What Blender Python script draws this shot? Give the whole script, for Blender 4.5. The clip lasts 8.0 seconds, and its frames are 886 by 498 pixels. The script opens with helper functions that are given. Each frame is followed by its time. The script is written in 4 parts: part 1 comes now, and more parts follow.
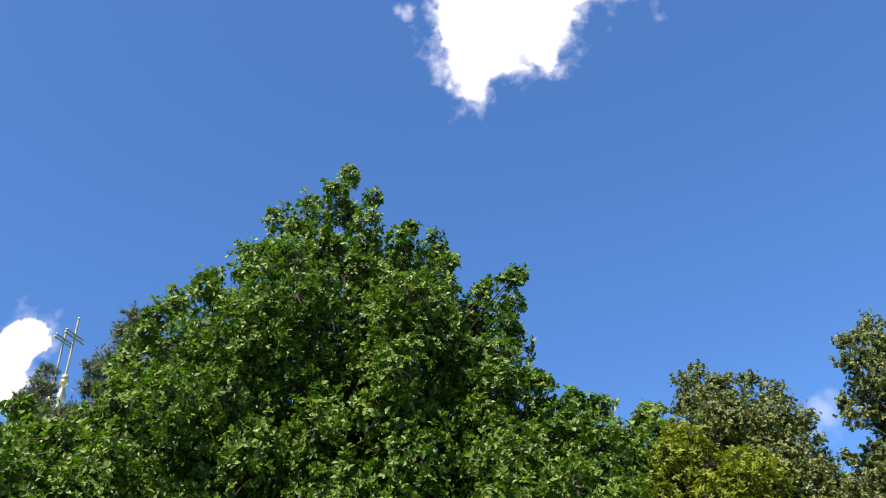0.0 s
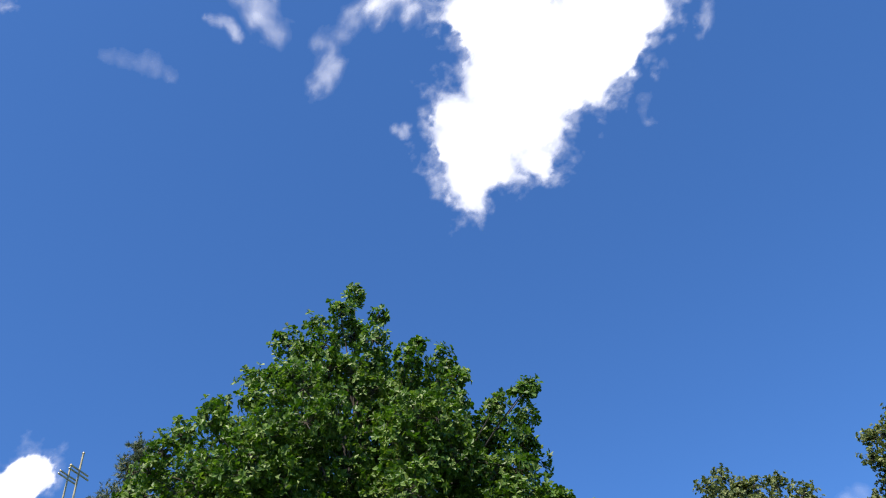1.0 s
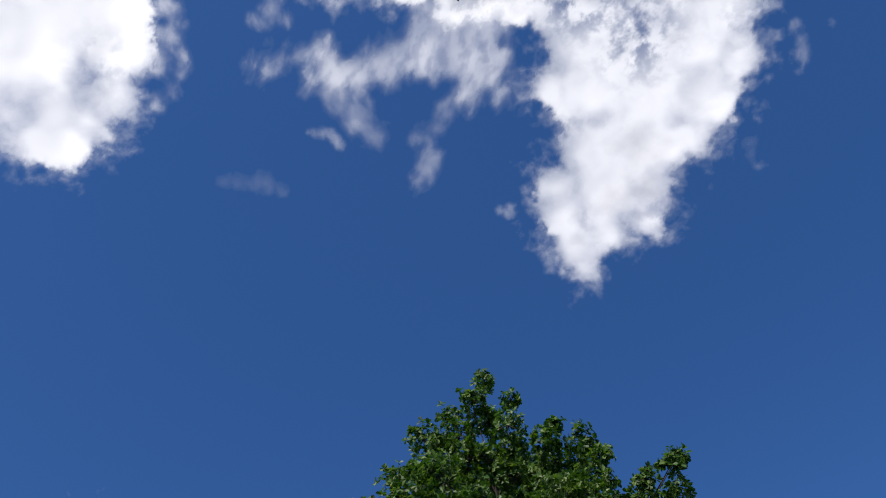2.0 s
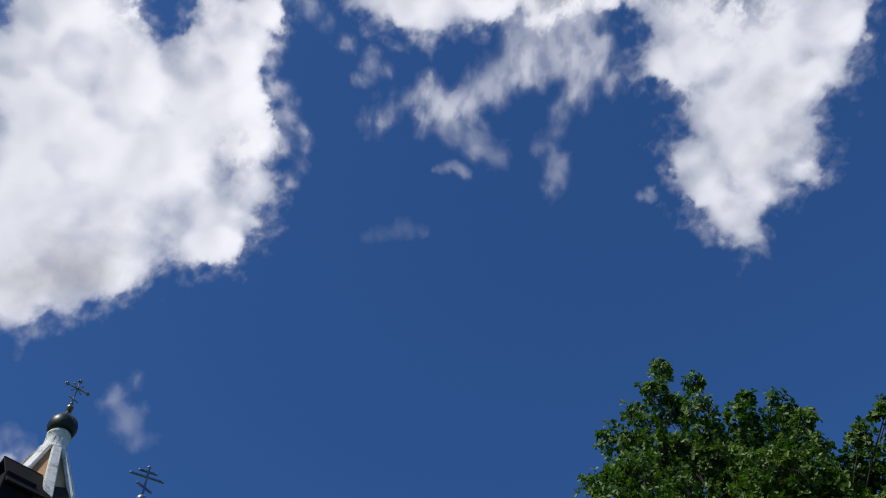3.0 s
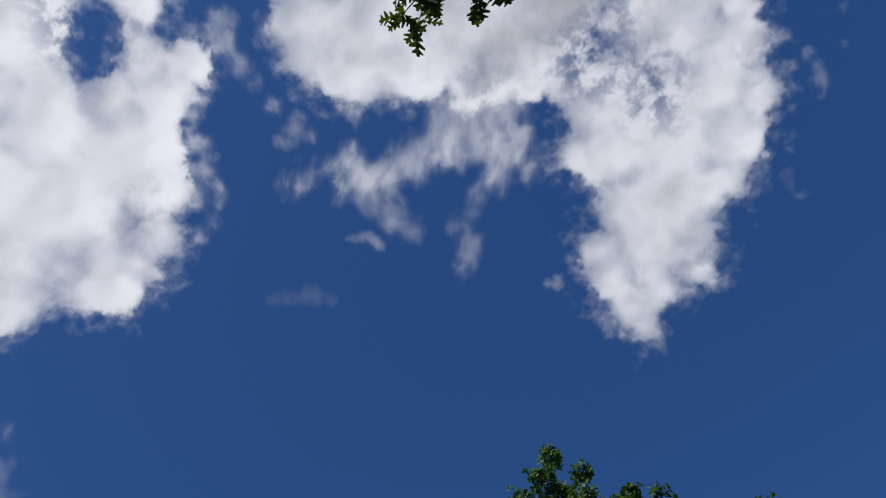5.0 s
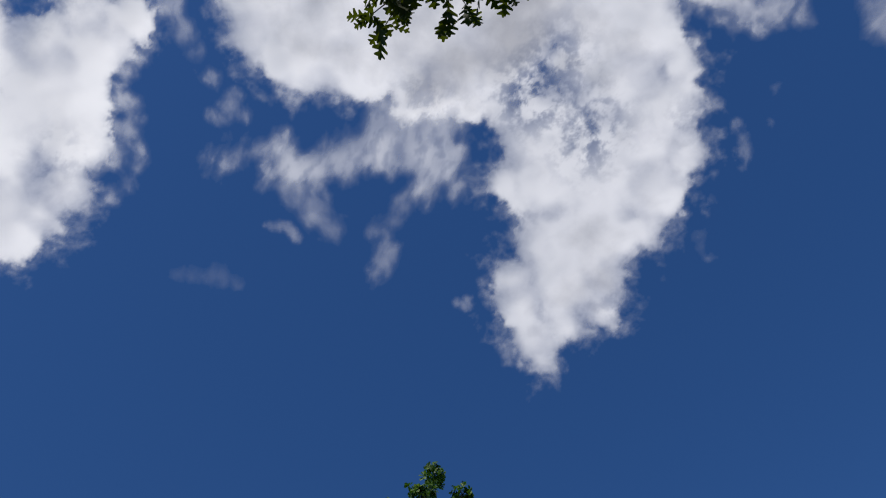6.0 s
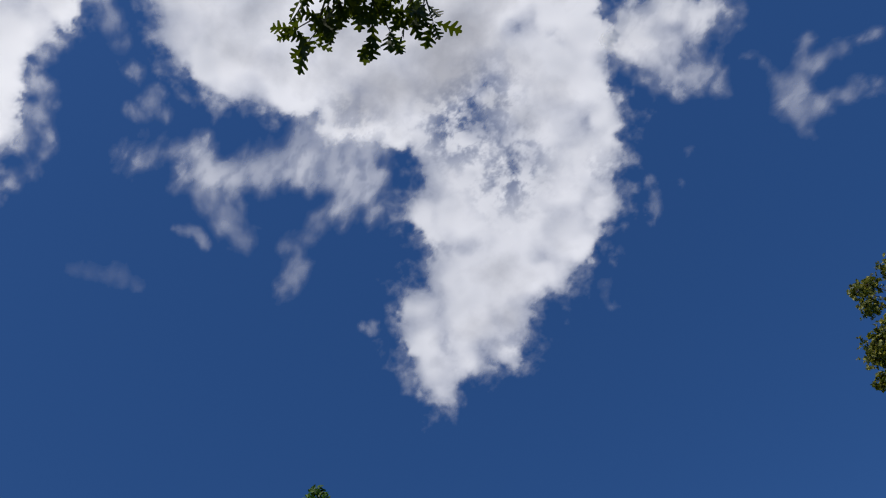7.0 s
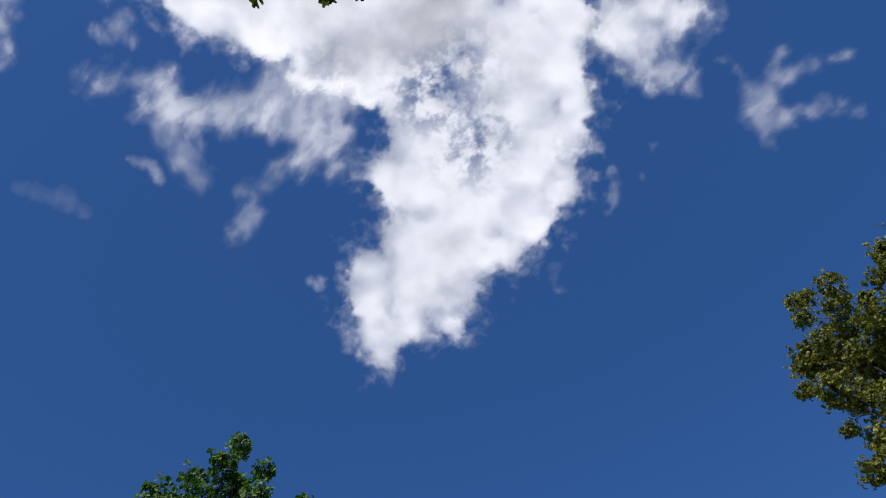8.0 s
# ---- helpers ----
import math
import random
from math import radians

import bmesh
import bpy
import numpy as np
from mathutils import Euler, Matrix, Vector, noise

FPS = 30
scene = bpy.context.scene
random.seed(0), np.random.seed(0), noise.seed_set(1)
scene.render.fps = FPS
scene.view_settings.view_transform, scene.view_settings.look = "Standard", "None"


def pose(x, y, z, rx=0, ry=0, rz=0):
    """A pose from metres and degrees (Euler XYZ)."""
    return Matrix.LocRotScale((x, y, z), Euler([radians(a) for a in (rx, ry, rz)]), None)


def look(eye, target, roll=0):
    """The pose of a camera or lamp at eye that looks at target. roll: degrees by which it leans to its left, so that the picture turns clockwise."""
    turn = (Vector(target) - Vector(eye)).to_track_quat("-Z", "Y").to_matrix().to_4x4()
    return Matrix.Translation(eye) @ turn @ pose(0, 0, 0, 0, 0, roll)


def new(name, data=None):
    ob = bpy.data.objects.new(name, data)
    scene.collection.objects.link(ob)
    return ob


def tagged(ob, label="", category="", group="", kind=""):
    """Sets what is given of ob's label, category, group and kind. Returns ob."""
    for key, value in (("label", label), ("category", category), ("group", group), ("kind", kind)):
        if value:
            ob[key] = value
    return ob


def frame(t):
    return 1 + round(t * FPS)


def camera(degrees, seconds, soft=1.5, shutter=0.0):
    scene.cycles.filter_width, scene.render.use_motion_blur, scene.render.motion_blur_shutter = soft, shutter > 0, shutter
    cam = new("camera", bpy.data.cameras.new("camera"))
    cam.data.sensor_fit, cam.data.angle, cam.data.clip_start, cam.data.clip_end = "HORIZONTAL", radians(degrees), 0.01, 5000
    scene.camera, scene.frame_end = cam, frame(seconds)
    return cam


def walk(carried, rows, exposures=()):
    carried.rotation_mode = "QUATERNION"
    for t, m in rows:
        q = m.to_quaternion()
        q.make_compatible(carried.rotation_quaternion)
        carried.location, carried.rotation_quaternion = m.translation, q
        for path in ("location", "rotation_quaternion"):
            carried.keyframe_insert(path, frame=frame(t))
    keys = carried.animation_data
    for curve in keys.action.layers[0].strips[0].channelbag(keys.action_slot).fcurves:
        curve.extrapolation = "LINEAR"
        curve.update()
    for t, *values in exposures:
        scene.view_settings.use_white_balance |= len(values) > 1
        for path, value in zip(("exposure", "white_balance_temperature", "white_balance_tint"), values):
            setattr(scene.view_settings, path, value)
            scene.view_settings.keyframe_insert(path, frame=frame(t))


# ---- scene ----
cam = camera(57.89, 8.0, soft=1.1)
PATH = [
    (0.0, pose(-0.000, -0.000, 1.600, 126.29, 3.70, 2.72)),
    (0.5, pose(0.002, 0.002, 1.629, 130.42, 5.39, 2.50)),
    (1.0, pose(-0.009, -0.000, 1.673, 134.41, 5.82, 4.99)),
    (1.5, pose(-0.016, -0.009, 1.707, 136.11, 3.86, 10.47)),
    (2.0, pose(-0.037, -0.017, 1.698, 141.22, 4.72, 16.05)),
    (2.2, pose(-0.037, -0.014, 1.682, 142.59, 4.54, 19.63)),
    (3.3, pose(0.088, 0.077, 1.662, 143.89, 5.40, 38.50)),
    (3.5, pose(0.104, 0.105, 1.677, 143.81, 5.63, 40.61)),
    (4.0, pose(0.105, 0.200, 1.755, 147.35, 8.26, 38.48)),
    (4.5, pose(0.090, 0.235, 1.780, 148.47, 8.16, 32.72)),
    (5.0, pose(0.095, 0.244, 1.794, 148.42, 7.36, 25.78)),
    (5.2, pose(0.085, 0.237, 1.800, 148.04, 7.50, 22.67)),
    (6.3, pose(0.047, 0.227, 1.831, 147.63, 7.63, 12.32)),
    (6.5, pose(0.050, 0.243, 1.847, 147.82, 8.11, 10.88)),
    (7.0, pose(0.095, 0.228, 1.784, 148.35, 9.46, 6.00)),
    (7.5, pose(0.137, 0.287, 1.882, 147.11, 9.54, 1.09)),
    (8.0, pose(0.170, 0.278, 1.805, 144.80, 8.35, -1.64)),
]
walk(cam, PATH, exposures=[(0, 1.33, 7900, 10), (0.5, 1.30, 7600, 10), (1, 0.97, 7000, 10), (1.5, 0.46, 6700, 10), (2.0, 0.02, 6600, 10), (2.2, -0.05, 6600, 10), (3.5, -0.26, 6500, 10), (4.5, -0.31, 6500, 10), (5.2, -0.43, 6500, 10), (6.5, -0.39, 6500, 10), (7, -0.38, 6500, 10), (7.5, -0.26, 6500, 10), (8, -0.05, 6500, 10)])

SUN_AZ, SUN_EL = 158.0, 52.0


def heading(az, el):
    """Unit vector: azimuth in degrees to the left of +y, elevation in degrees."""
    a, e = radians(az), radians(el)
    return Vector((-math.sin(a) * math.cos(e), math.cos(a) * math.cos(e), math.sin(e)))


# ---- world and sun ----
world = bpy.data.worlds.new("sky")
scene.world = world
world.use_nodes = True
wt = world.node_tree
sky = wt.nodes.new("ShaderNodeTexSky")
sky.sky_type = "NISHITA"
sky.sun_disc = False
sky.sun_elevation, sky.sun_rotation = radians(SUN_EL), radians(-SUN_AZ)
sky.air_density, sky.dust_density, sky.ozone_density = 0.7, 0.3, 10.0
deep = wt.nodes.new("ShaderNodeHueSaturation")
deep.inputs["Hue"].default_value = 0.502
deep.inputs["Saturation"].default_value = 1.10
wt.nodes["Background"].inputs["Strength"].default_value = 0.139
wt.links.new(sky.outputs[0], deep.inputs["Color"])
even = wt.nodes.new("ShaderNodeMixRGB")
even.inputs[0].default_value = 0.3
even.inputs[2].default_value = (0.20, 0.68, 2.2, 1)
wt.links.new(deep.outputs[0], even.inputs[1])
wt.links.new(even.outputs[0], wt.nodes["Background"].inputs[0])

sun = new("sun", bpy.data.lights.new("sun", "SUN"))
sun.data.energy, sun.data.angle, sun.data.color = 4.3, radians(0.5), (1.0, 0.95, 0.87)
sun.matrix_world = look((0, 0, 0), -heading(SUN_AZ, SUN_EL))


# ---- materials ----
def material(name):
    m = bpy.data.materials.new(name)
    m.use_nodes = True
    return m, m.node_tree.nodes, m.node_tree.links


def ramp(nodes, stops):
    r = nodes.new("ShaderNodeValToRGB")
    while len(r.color_ramp.elements) < len(stops):
        r.color_ramp.elements.new(0.5)
    for e, (p, c) in zip(r.color_ramp.elements, stops):
        e.position, e.color = p, (*c, 1)
    return r


def leaf_material(name, dark, mid, light, glow, rough=0.42, through_share=0.35, patch=0.35):
    """Leaf: every leaf its own green, a slow drift of tone through the crown, light let through from behind."""
    m, n, l = material(name)
    geo = n.new("ShaderNodeNewGeometry")
    tex = n.new("ShaderNodeTexNoise")
    tex.inputs["Scale"].default_value = 1.5
    tex.inputs["Detail"].default_value = 2
    pos = n.new("ShaderNodeTexCoord")
    l.new(pos.outputs["Object"], tex.inputs["Vector"])
    mix = n.new("ShaderNodeMath")
    mix.operation = "MULTIPLY_ADD"
    mix.inputs[1].default_value = patch * 2
    l.new(tex.outputs["Fac"], mix.inputs[0])
    sub = n.new("ShaderNodeMath")
    sub.operation = "SUBTRACT"
    sub.inputs[1].default_value = patch
    l.new(geo.outputs["Random Per Island"], sub.inputs[0])
    l.new(sub.outputs[0], mix.inputs[2])
    cr = ramp(n, [(0.0, dark), (0.5, mid), (1.0, light)])
    l.new(mix.outputs[0], cr.inputs["Fac"])
    bsdf = n["Principled BSDF"]
    l.new(cr.outputs["Color"], bsdf.inputs["Base Color"])
    bsdf.inputs["Roughness"].default_value = rough
    bsdf.inputs["Specular IOR Level"].default_value = 0.3
    fine = n.new("ShaderNodeTexNoise")
    fine.inputs["Scale"].default_value = 90
    l.new(pos.outputs["Object"], fine.inputs["Vector"])
    bump = n.new("ShaderNodeBump")
    bump.inputs["Strength"].default_value = 0.25
    bump.inputs["Distance"].default_value = 0.004
    l.new(fine.outputs["Fac"], bump.inputs["Height"])
    l.new(bump.outputs[0], bsdf.inputs["Normal"])
    tl = n.new("ShaderNodeBsdfTranslucent")
    hue = n.new("ShaderNodeMixRGB")
    hue.blend_type = "MULTIPLY"
    hue.inputs[0].default_value = 1.0
    hue.inputs[2].default_value = (*glow, 1)
    l.new(cr.outputs["Color"], hue.inputs[1])
    l.new(hue.outputs[0], tl.inputs["Color"])
    mx = n.new("ShaderNodeMixShader")
    mx.inputs[0].default_value = through_share
    l.new(bsdf.outputs[0], mx.inputs[1])
    l.new(tl.outputs[0], mx.inputs[2])
    l.new(mx.outputs[0], n["Material Output"].inputs["Surface"])
    return m


def rough_material(name, a, b, scale, rough=0.8, metal=0.0, bump=0.3, distance=0.02, stretch=(1, 1, 1), fine=0.5):
    """Two tones broken up at two scales, with relief."""
    m, n, l = material(name)
    co = n.new("ShaderNodeTexCoord")
    mp = n.new("ShaderNodeMapping")
    mp.inputs["Scale"].default_value = stretch
    l.new(co.outputs["Object"], mp.inputs["Vector"])
    t1 = n.new("ShaderNodeTexNoise")
    t1.inputs["Scale"].default_value = scale
    t1.inputs["Detail"].default_value = 5
    t2 = n.new("ShaderNodeTexNoise")
    t2.inputs["Scale"].default_value = scale * 9
    t2.inputs["Detail"].default_value = 4
    l.new(mp.outputs[0], t1.inputs["Vector"])
    l.new(mp.outputs[0], t2.inputs["Vector"])
    mx = n.new("ShaderNodeMath")
    mx.operation = "MULTIPLY_ADD"
    mx.inputs[1].default_value = fine
    l.new(t2.outputs["Fac"], mx.inputs[0])
    l.new(t1.outputs["Fac"], mx.inputs[2])
    cr = ramp(n, [(0.35 + fine * 0.3, a), (0.65 + fine * 0.6, b)])
    l.new(mx.outputs[0], cr.inputs["Fac"])
    bs = n["Principled BSDF"]
    l.new(cr.outputs["Color"], bs.inputs["Base Color"])
    bs.inputs["Roughness"].default_value = rough
    bs.inputs["Metallic"].default_value = metal
    bp = n.new("ShaderNodeBump")
    bp.inputs["Strength"].default_value = bump
    bp.inputs["Distance"].default_value = distance
    l.new(mx.outputs[0], bp.inputs["Height"])
    l.new(bp.outputs[0], bs.inputs["Normal"])
    return m


def cloud_material():
    """Sunlight soaks through the droplets and thin rims let sky through; the shade of deep parts is painted as grey in
    the colour.
    """
    m, n, l = material("cloud")
    n.remove(n["Principled BSDF"])
    cover = n.new("ShaderNodeAttribute")
    cover.attribute_name = "cover"
    depth = n.new("ShaderNodeAttribute")
    depth.attribute_name = "depth"
    cr = ramp(n, [(0.0, (0.98, 0.965, 0.94)), (0.45, (0.93, 0.92, 0.91)), (1.0, (0.50, 0.50, 0.515))])
    l.new(depth.outputs["Fac"], cr.inputs["Fac"])
    tl = n.new("ShaderNodeBsdfTranslucent")
    df = n.new("ShaderNodeBsdfDiffuse")
    l.new(cr.outputs["Color"], tl.inputs["Color"])
    l.new(cr.outputs["Color"], df.inputs["Color"])
    body = n.new("ShaderNodeMixShader")
    body.inputs[0].default_value = 0.2
    l.new(tl.outputs[0], body.inputs[1])
    l.new(df.outputs[0], body.inputs[2])
    clear = n.new("ShaderNodeBsdfTransparent")
    mx = n.new("ShaderNodeMixShader")
    l.new(cover.outputs["Fac"], mx.inputs[0])
    l.new(clear.outputs[0], mx.inputs[1])
    l.new(body.outputs[0], mx.inputs[2])
    l.new(mx.outputs[0], n["Material Output"].inputs["Surface"])
    return m


OAK_LEAF = leaf_material("oak_leaf", (0.018, 0.050, 0.006), (0.060, 0.134, 0.012), (0.170, 0.235, 0.060), (1.5, 1.9, 0.5), 0.5, 0.22, patch=0.42)
# oak leaves against the sky: backlit shade painted into the greens, lit ones paler
BACKLIT_LEAF = leaf_material("backlit_oak_leaf", (0.008, 0.014, 0.005), (0.013, 0.024, 0.006), (0.120, 0.150, 0.018), (3.2, 2.9, 0.4), 0.6, 0.34, patch=0.1)
LINDEN_LEAF = leaf_material("linden_leaf", (0.050, 0.080, 0.022), (0.116, 0.150, 0.045), (0.235, 0.255, 0.100), (1.4, 1.5, 0.7), 0.5, 0.22)
TALL_LEAF = leaf_material("tall_linden_leaf", (0.055, 0.078, 0.012), (0.175, 0.186, 0.030), (0.420, 0.375, 0.085), (1.5, 1.5, 0.5), 0.5, 0.22)
YELLOW_LEAF = leaf_material("yellow_green_leaf", (0.08, 0.120, 0.010), (0.14, 0.185, 0.016), (0.23, 0.27, 0.03), (1.5, 1.5, 0.4), 0.5, 0.35)
NEEDLE = leaf_material("pine_needle", (0.045, 0.075, 0.040), (0.100, 0.135, 0.075), (0.170, 0.205, 0.120), (1.2, 1.3, 0.8), 0.55, 0.15)
BARK = rough_material("bark", (0.030, 0.024, 0.019), (0.085, 0.070, 0.056), 3.0, 0.9, 0, 0.8, 0.03, (1, 1, 0.25))
PINE_BARK = rough_material("pine_bark", (0.13, 0.065, 0.035), (0.34, 0.19, 0.10), 3.0, 0.9, 0, 0.7, 0.03, (1, 1, 0.4))
PLASTER = rough_material("worn_white_plaster", (0.20, 0.18, 0.15), (0.88, 0.86, 0.81), 3.2, 0.85, 0, 0.7, 0.03, fine=1.1)
OCHRE = rough_material("ochre_brick", (0.34, 0.19, 0.08), (0.62, 0.40, 0.20), 1.5, 0.85, 0, 0.4, 0.015)
DARK_METAL = rough_material("blackened_metal", (0.008, 0.012, 0.010), (0.030, 0.040, 0.034), 2.4, 0.42, 0.4, 0.25, 0.015)
ROOF_METAL = rough_material("dark_roof_metal", (0.006, 0.006, 0.007), (0.014, 0.014, 0.015), 1.0, 0.75, 0.0, 0.15, 0.01)
GOLD = rough_material("gilded_metal", (0.72, 0.52, 0.20), (0.92, 0.74, 0.36), 2.0, 0.28, 1.0, 0.05, 0.005)
OLD_GOLD = rough_material("tarnished_gilding", (0.10, 0.10, 0.07), (0.36, 0.33, 0.20), 5.0, 0.35, 0.9, 0.1, 0.004)
PALE_GOLD = rough_material("weathered_pale_gilding", (0.30, 0.26, 0.15), (0.56, 0.48, 0.29), 4.0, 0.45, 0.55, 0.1, 0.004)
STEEL = rough_material("grey_steel", (0.18, 0.20, 0.22), (0.36, 0.39, 0.42), 3.0, 0.4, 0.8, 0.1, 0.004)
GRASS = rough_material("meadow_grass", (0.030, 0.055, 0.012), (0.085, 0.125, 0.030), 0.5, 0.95, 0, 0.8, 0.08)
ROOF_METAL.node_tree.nodes["Principled BSDF"].inputs["Specular IOR Level"].default_value = 0.12
CLOUD = cloud_material()


# ---- mesh helpers ----
def mesh_object(name, verts, tris, mat, parent=None, label="", smooth=False):
    """One object from arrays of corners and of triangles or quads."""
    me = bpy.data.meshes.new(name)
    verts, tris = np.asarray(verts, np.float32), np.asarray(tris, np.int32)
    k = tris.shape[1]
    me.vertices.add(len(verts))
    me.vertices.foreach_set("co", verts.ravel())
    me.loops.add(tris.size)
    me.loops.foreach_set("vertex_index", tris.ravel())
    me.polygons.add(len(tris))
    me.polygons.foreach_set("loop_start", np.arange(0, tris.size, k, dtype=np.int32))
    me.polygons.foreach_set("use_smooth", np.full(len(tris), smooth))
    me.update(calc_edges=True)
    me.materials.append(mat)
    ob = new(name, me)
    if parent:
        ob.parent = parent
    if label:
        ob["label"] = label
    return ob


def part(name, bm, mat, parent, label="", smooth=False):
    me = bpy.data.meshes.new(name)
    bmesh.ops.recalc_face_normals(bm, faces=bm.faces[:])
    bm.to_mesh(me)
    bm.free()
    for p in me.polygons:
        p.use_smooth = smooth
    me.materials.append(mat)
    ob = new(name, me)
    ob.parent = parent
    if label:
        ob["label"] = label
    return ob


def thing(name, at, label, category, turn=0.0, group="", kind=""):
    ob = new(name)
    ob.matrix_world = pose(*at, 0, 0, turn)
    return tagged(ob, label, category, group, kind)


def box(bm, size, centre, m=None, bevel=0.0):
    r = bmesh.ops.create_cube(bm, size=1, matrix=(m or Matrix()) @ Matrix.Translation(centre) @ Matrix.Diagonal((*size, 1)))
    if bevel:
        edges = list({e for v in r["verts"] for e in v.link_edges})
        bmesh.ops.bevel(bm, geom=edges, offset=bevel, segments=2, affect="EDGES")


def lathe(bm, profile, segments=32, turn=0.0):
    """Turned body from (radius, height) pairs."""
    rings = []
    for r, z in profile:
        rings.append([bm.verts.new((r * math.cos(turn + 2 * math.pi * i / segments), r * math.sin(turn + 2 * math.pi * i / segments), z)) for i in range(segments)])
    for a, b in zip(rings, rings[1:]):
        for i in range(segments):
            bm.faces.new((a[i], a[(i + 1) % segments], b[(i + 1) % segments], b[i]))
    bm.faces.new(rings[0][::-1])
    bm.faces.new(rings[-1])


def tube_arrays(points, radii, sides=6):
    """Corners and quads of a tapered tube along points."""
    P = np.asarray(points, float)
    T = np.gradient(P, axis=0)
    T /= np.linalg.norm(T, axis=1)[:, None] + 1e-9
    ref = np.array([0.3, 0.9, 0.2]) if abs(T[0, 2]) > 0.7 else np.array([0, 0, 1.0])
    A = np.cross(T, ref)
    A /= np.linalg.norm(A, axis=1)[:, None] + 1e-9
    B = np.cross(T, A)
    ang = np.arange(sides) * 2 * np.pi / sides
    V = P[:, None] + (A[:, None] * np.cos(ang)[None, :, None] + B[:, None] * np.sin(ang)[None, :, None]) * np.asarray(radii)[:, None, None]
    n = len(P)
    i, j = np.meshgrid(np.arange(n - 1), np.arange(sides), indexing="ij")
    k = (j + 1) % sides
    F = np.stack([i * sides + j, i * sides + k, (i + 1) * sides + k, (i + 1) * sides + j], -1).reshape(-1, 4)
    return V.reshape(-1, 3), F


def merge(pieces):
    V, F, o = [], [], 0
    for v, f in pieces:
        V.append(v)
        F.append(f + o)
        o += len(v)
    return np.concatenate(V), np.concatenate(F)


# ---- ground ----
def ground():
    rings = [0, 6, 14, 30, 60, 120, 250, 600, 1500, 4500]
    seg = 48
    V, F = [], []
    for r in rings:
        for i in range(seg):
            a = 2 * math.pi * i / seg
            x, y = r * math.cos(a), r * math.sin(a)
            V.append((x, y, 0.12 * noise.noise((x * 0.08, y * 0.08, 0)) * min(1, r / 10) - 0.02))
    for k in range(len(rings) - 1):
        for i in range(seg):
            F.append((k * seg + i, (k + 1) * seg + i, (k + 1) * seg + (i + 1) % seg, k * seg + (i + 1) % seg))
    ob = mesh_object("ground", V, F, GRASS, smooth=True)
    tagged(ob, "mown green grass of a churchyard under the trees", "ground", kind="structure")


ground()


# ---- clouds ----
CHART = heading(14.0, 56.0)
CHART_X = Vector((math.cos(radians(14.0)), math.sin(radians(14.0)), 0))
CHART_Y = CHART.cross(CHART_X) * -1
CHART_Y = CHART_Y if CHART_Y.z > 0 else -CHART_Y
LATTICE = np.random.default_rng(7).random((256, 256))


def grain(x, y):
    """Smooth gradient noise, about 0 to 1."""
    xi, yi = np.floor(x).astype(int), np.floor(y).astype(int)
    u, v = x - xi, y - yi
    su, sv = u * u * u * (u * (u * 6 - 15) + 10), v * v * v * (v * (v * 6 - 15) + 10)

    def corner(a, b):
        g = LATTICE[(xi + a) % 256, (yi + b) % 256] * 2 * np.pi
        return np.cos(g) * (u - a) + np.sin(g) * (v - b)

    low = corner(0, 0) * (1 - su) + corner(1, 0) * su
    high = corner(0, 1) * (1 - su) + corner(1, 1) * su
    return 0.5 + 0.72 * (low * (1 - sv) + high * sv)


def turbulence(x, y, octaves, billow=False, gain=0.5):
    """Octaves of noise, each turned against the last."""
    s, a, w = 0, 1.0, 0
    for k in range(octaves):
        q = grain(x, y)
        s, w = s + a * (1 - abs(2 * q - 1) if billow else q), w + a
        x, y = 1.62 * x - 1.21 * y + 17.3, 1.21 * x + 1.62 * y - 9.1
        a *= gain
    return s / w


def smooth_step(a, b, x):
    q = np.clip((x - a) / (b - a), 0, 1)
    return q * q * (3 - 2 * q)


def blur(a, cells):
    """Mean over a square window, three times over."""
    for k in range(3):
        for axis in (0, 1):
            pad = np.concatenate([np.repeat(a.take([0], axis), cells + 1, axis), a, np.repeat(a.take([-1], axis), cells, axis)], axis)
            c = np.cumsum(pad, axis)
            n = a.shape[axis]
            a = (c.take(range(2 * cells + 1, 2 * cells + 1 + n), axis) - c.take(range(0, n), axis)) / (2 * cells + 1)
    return a


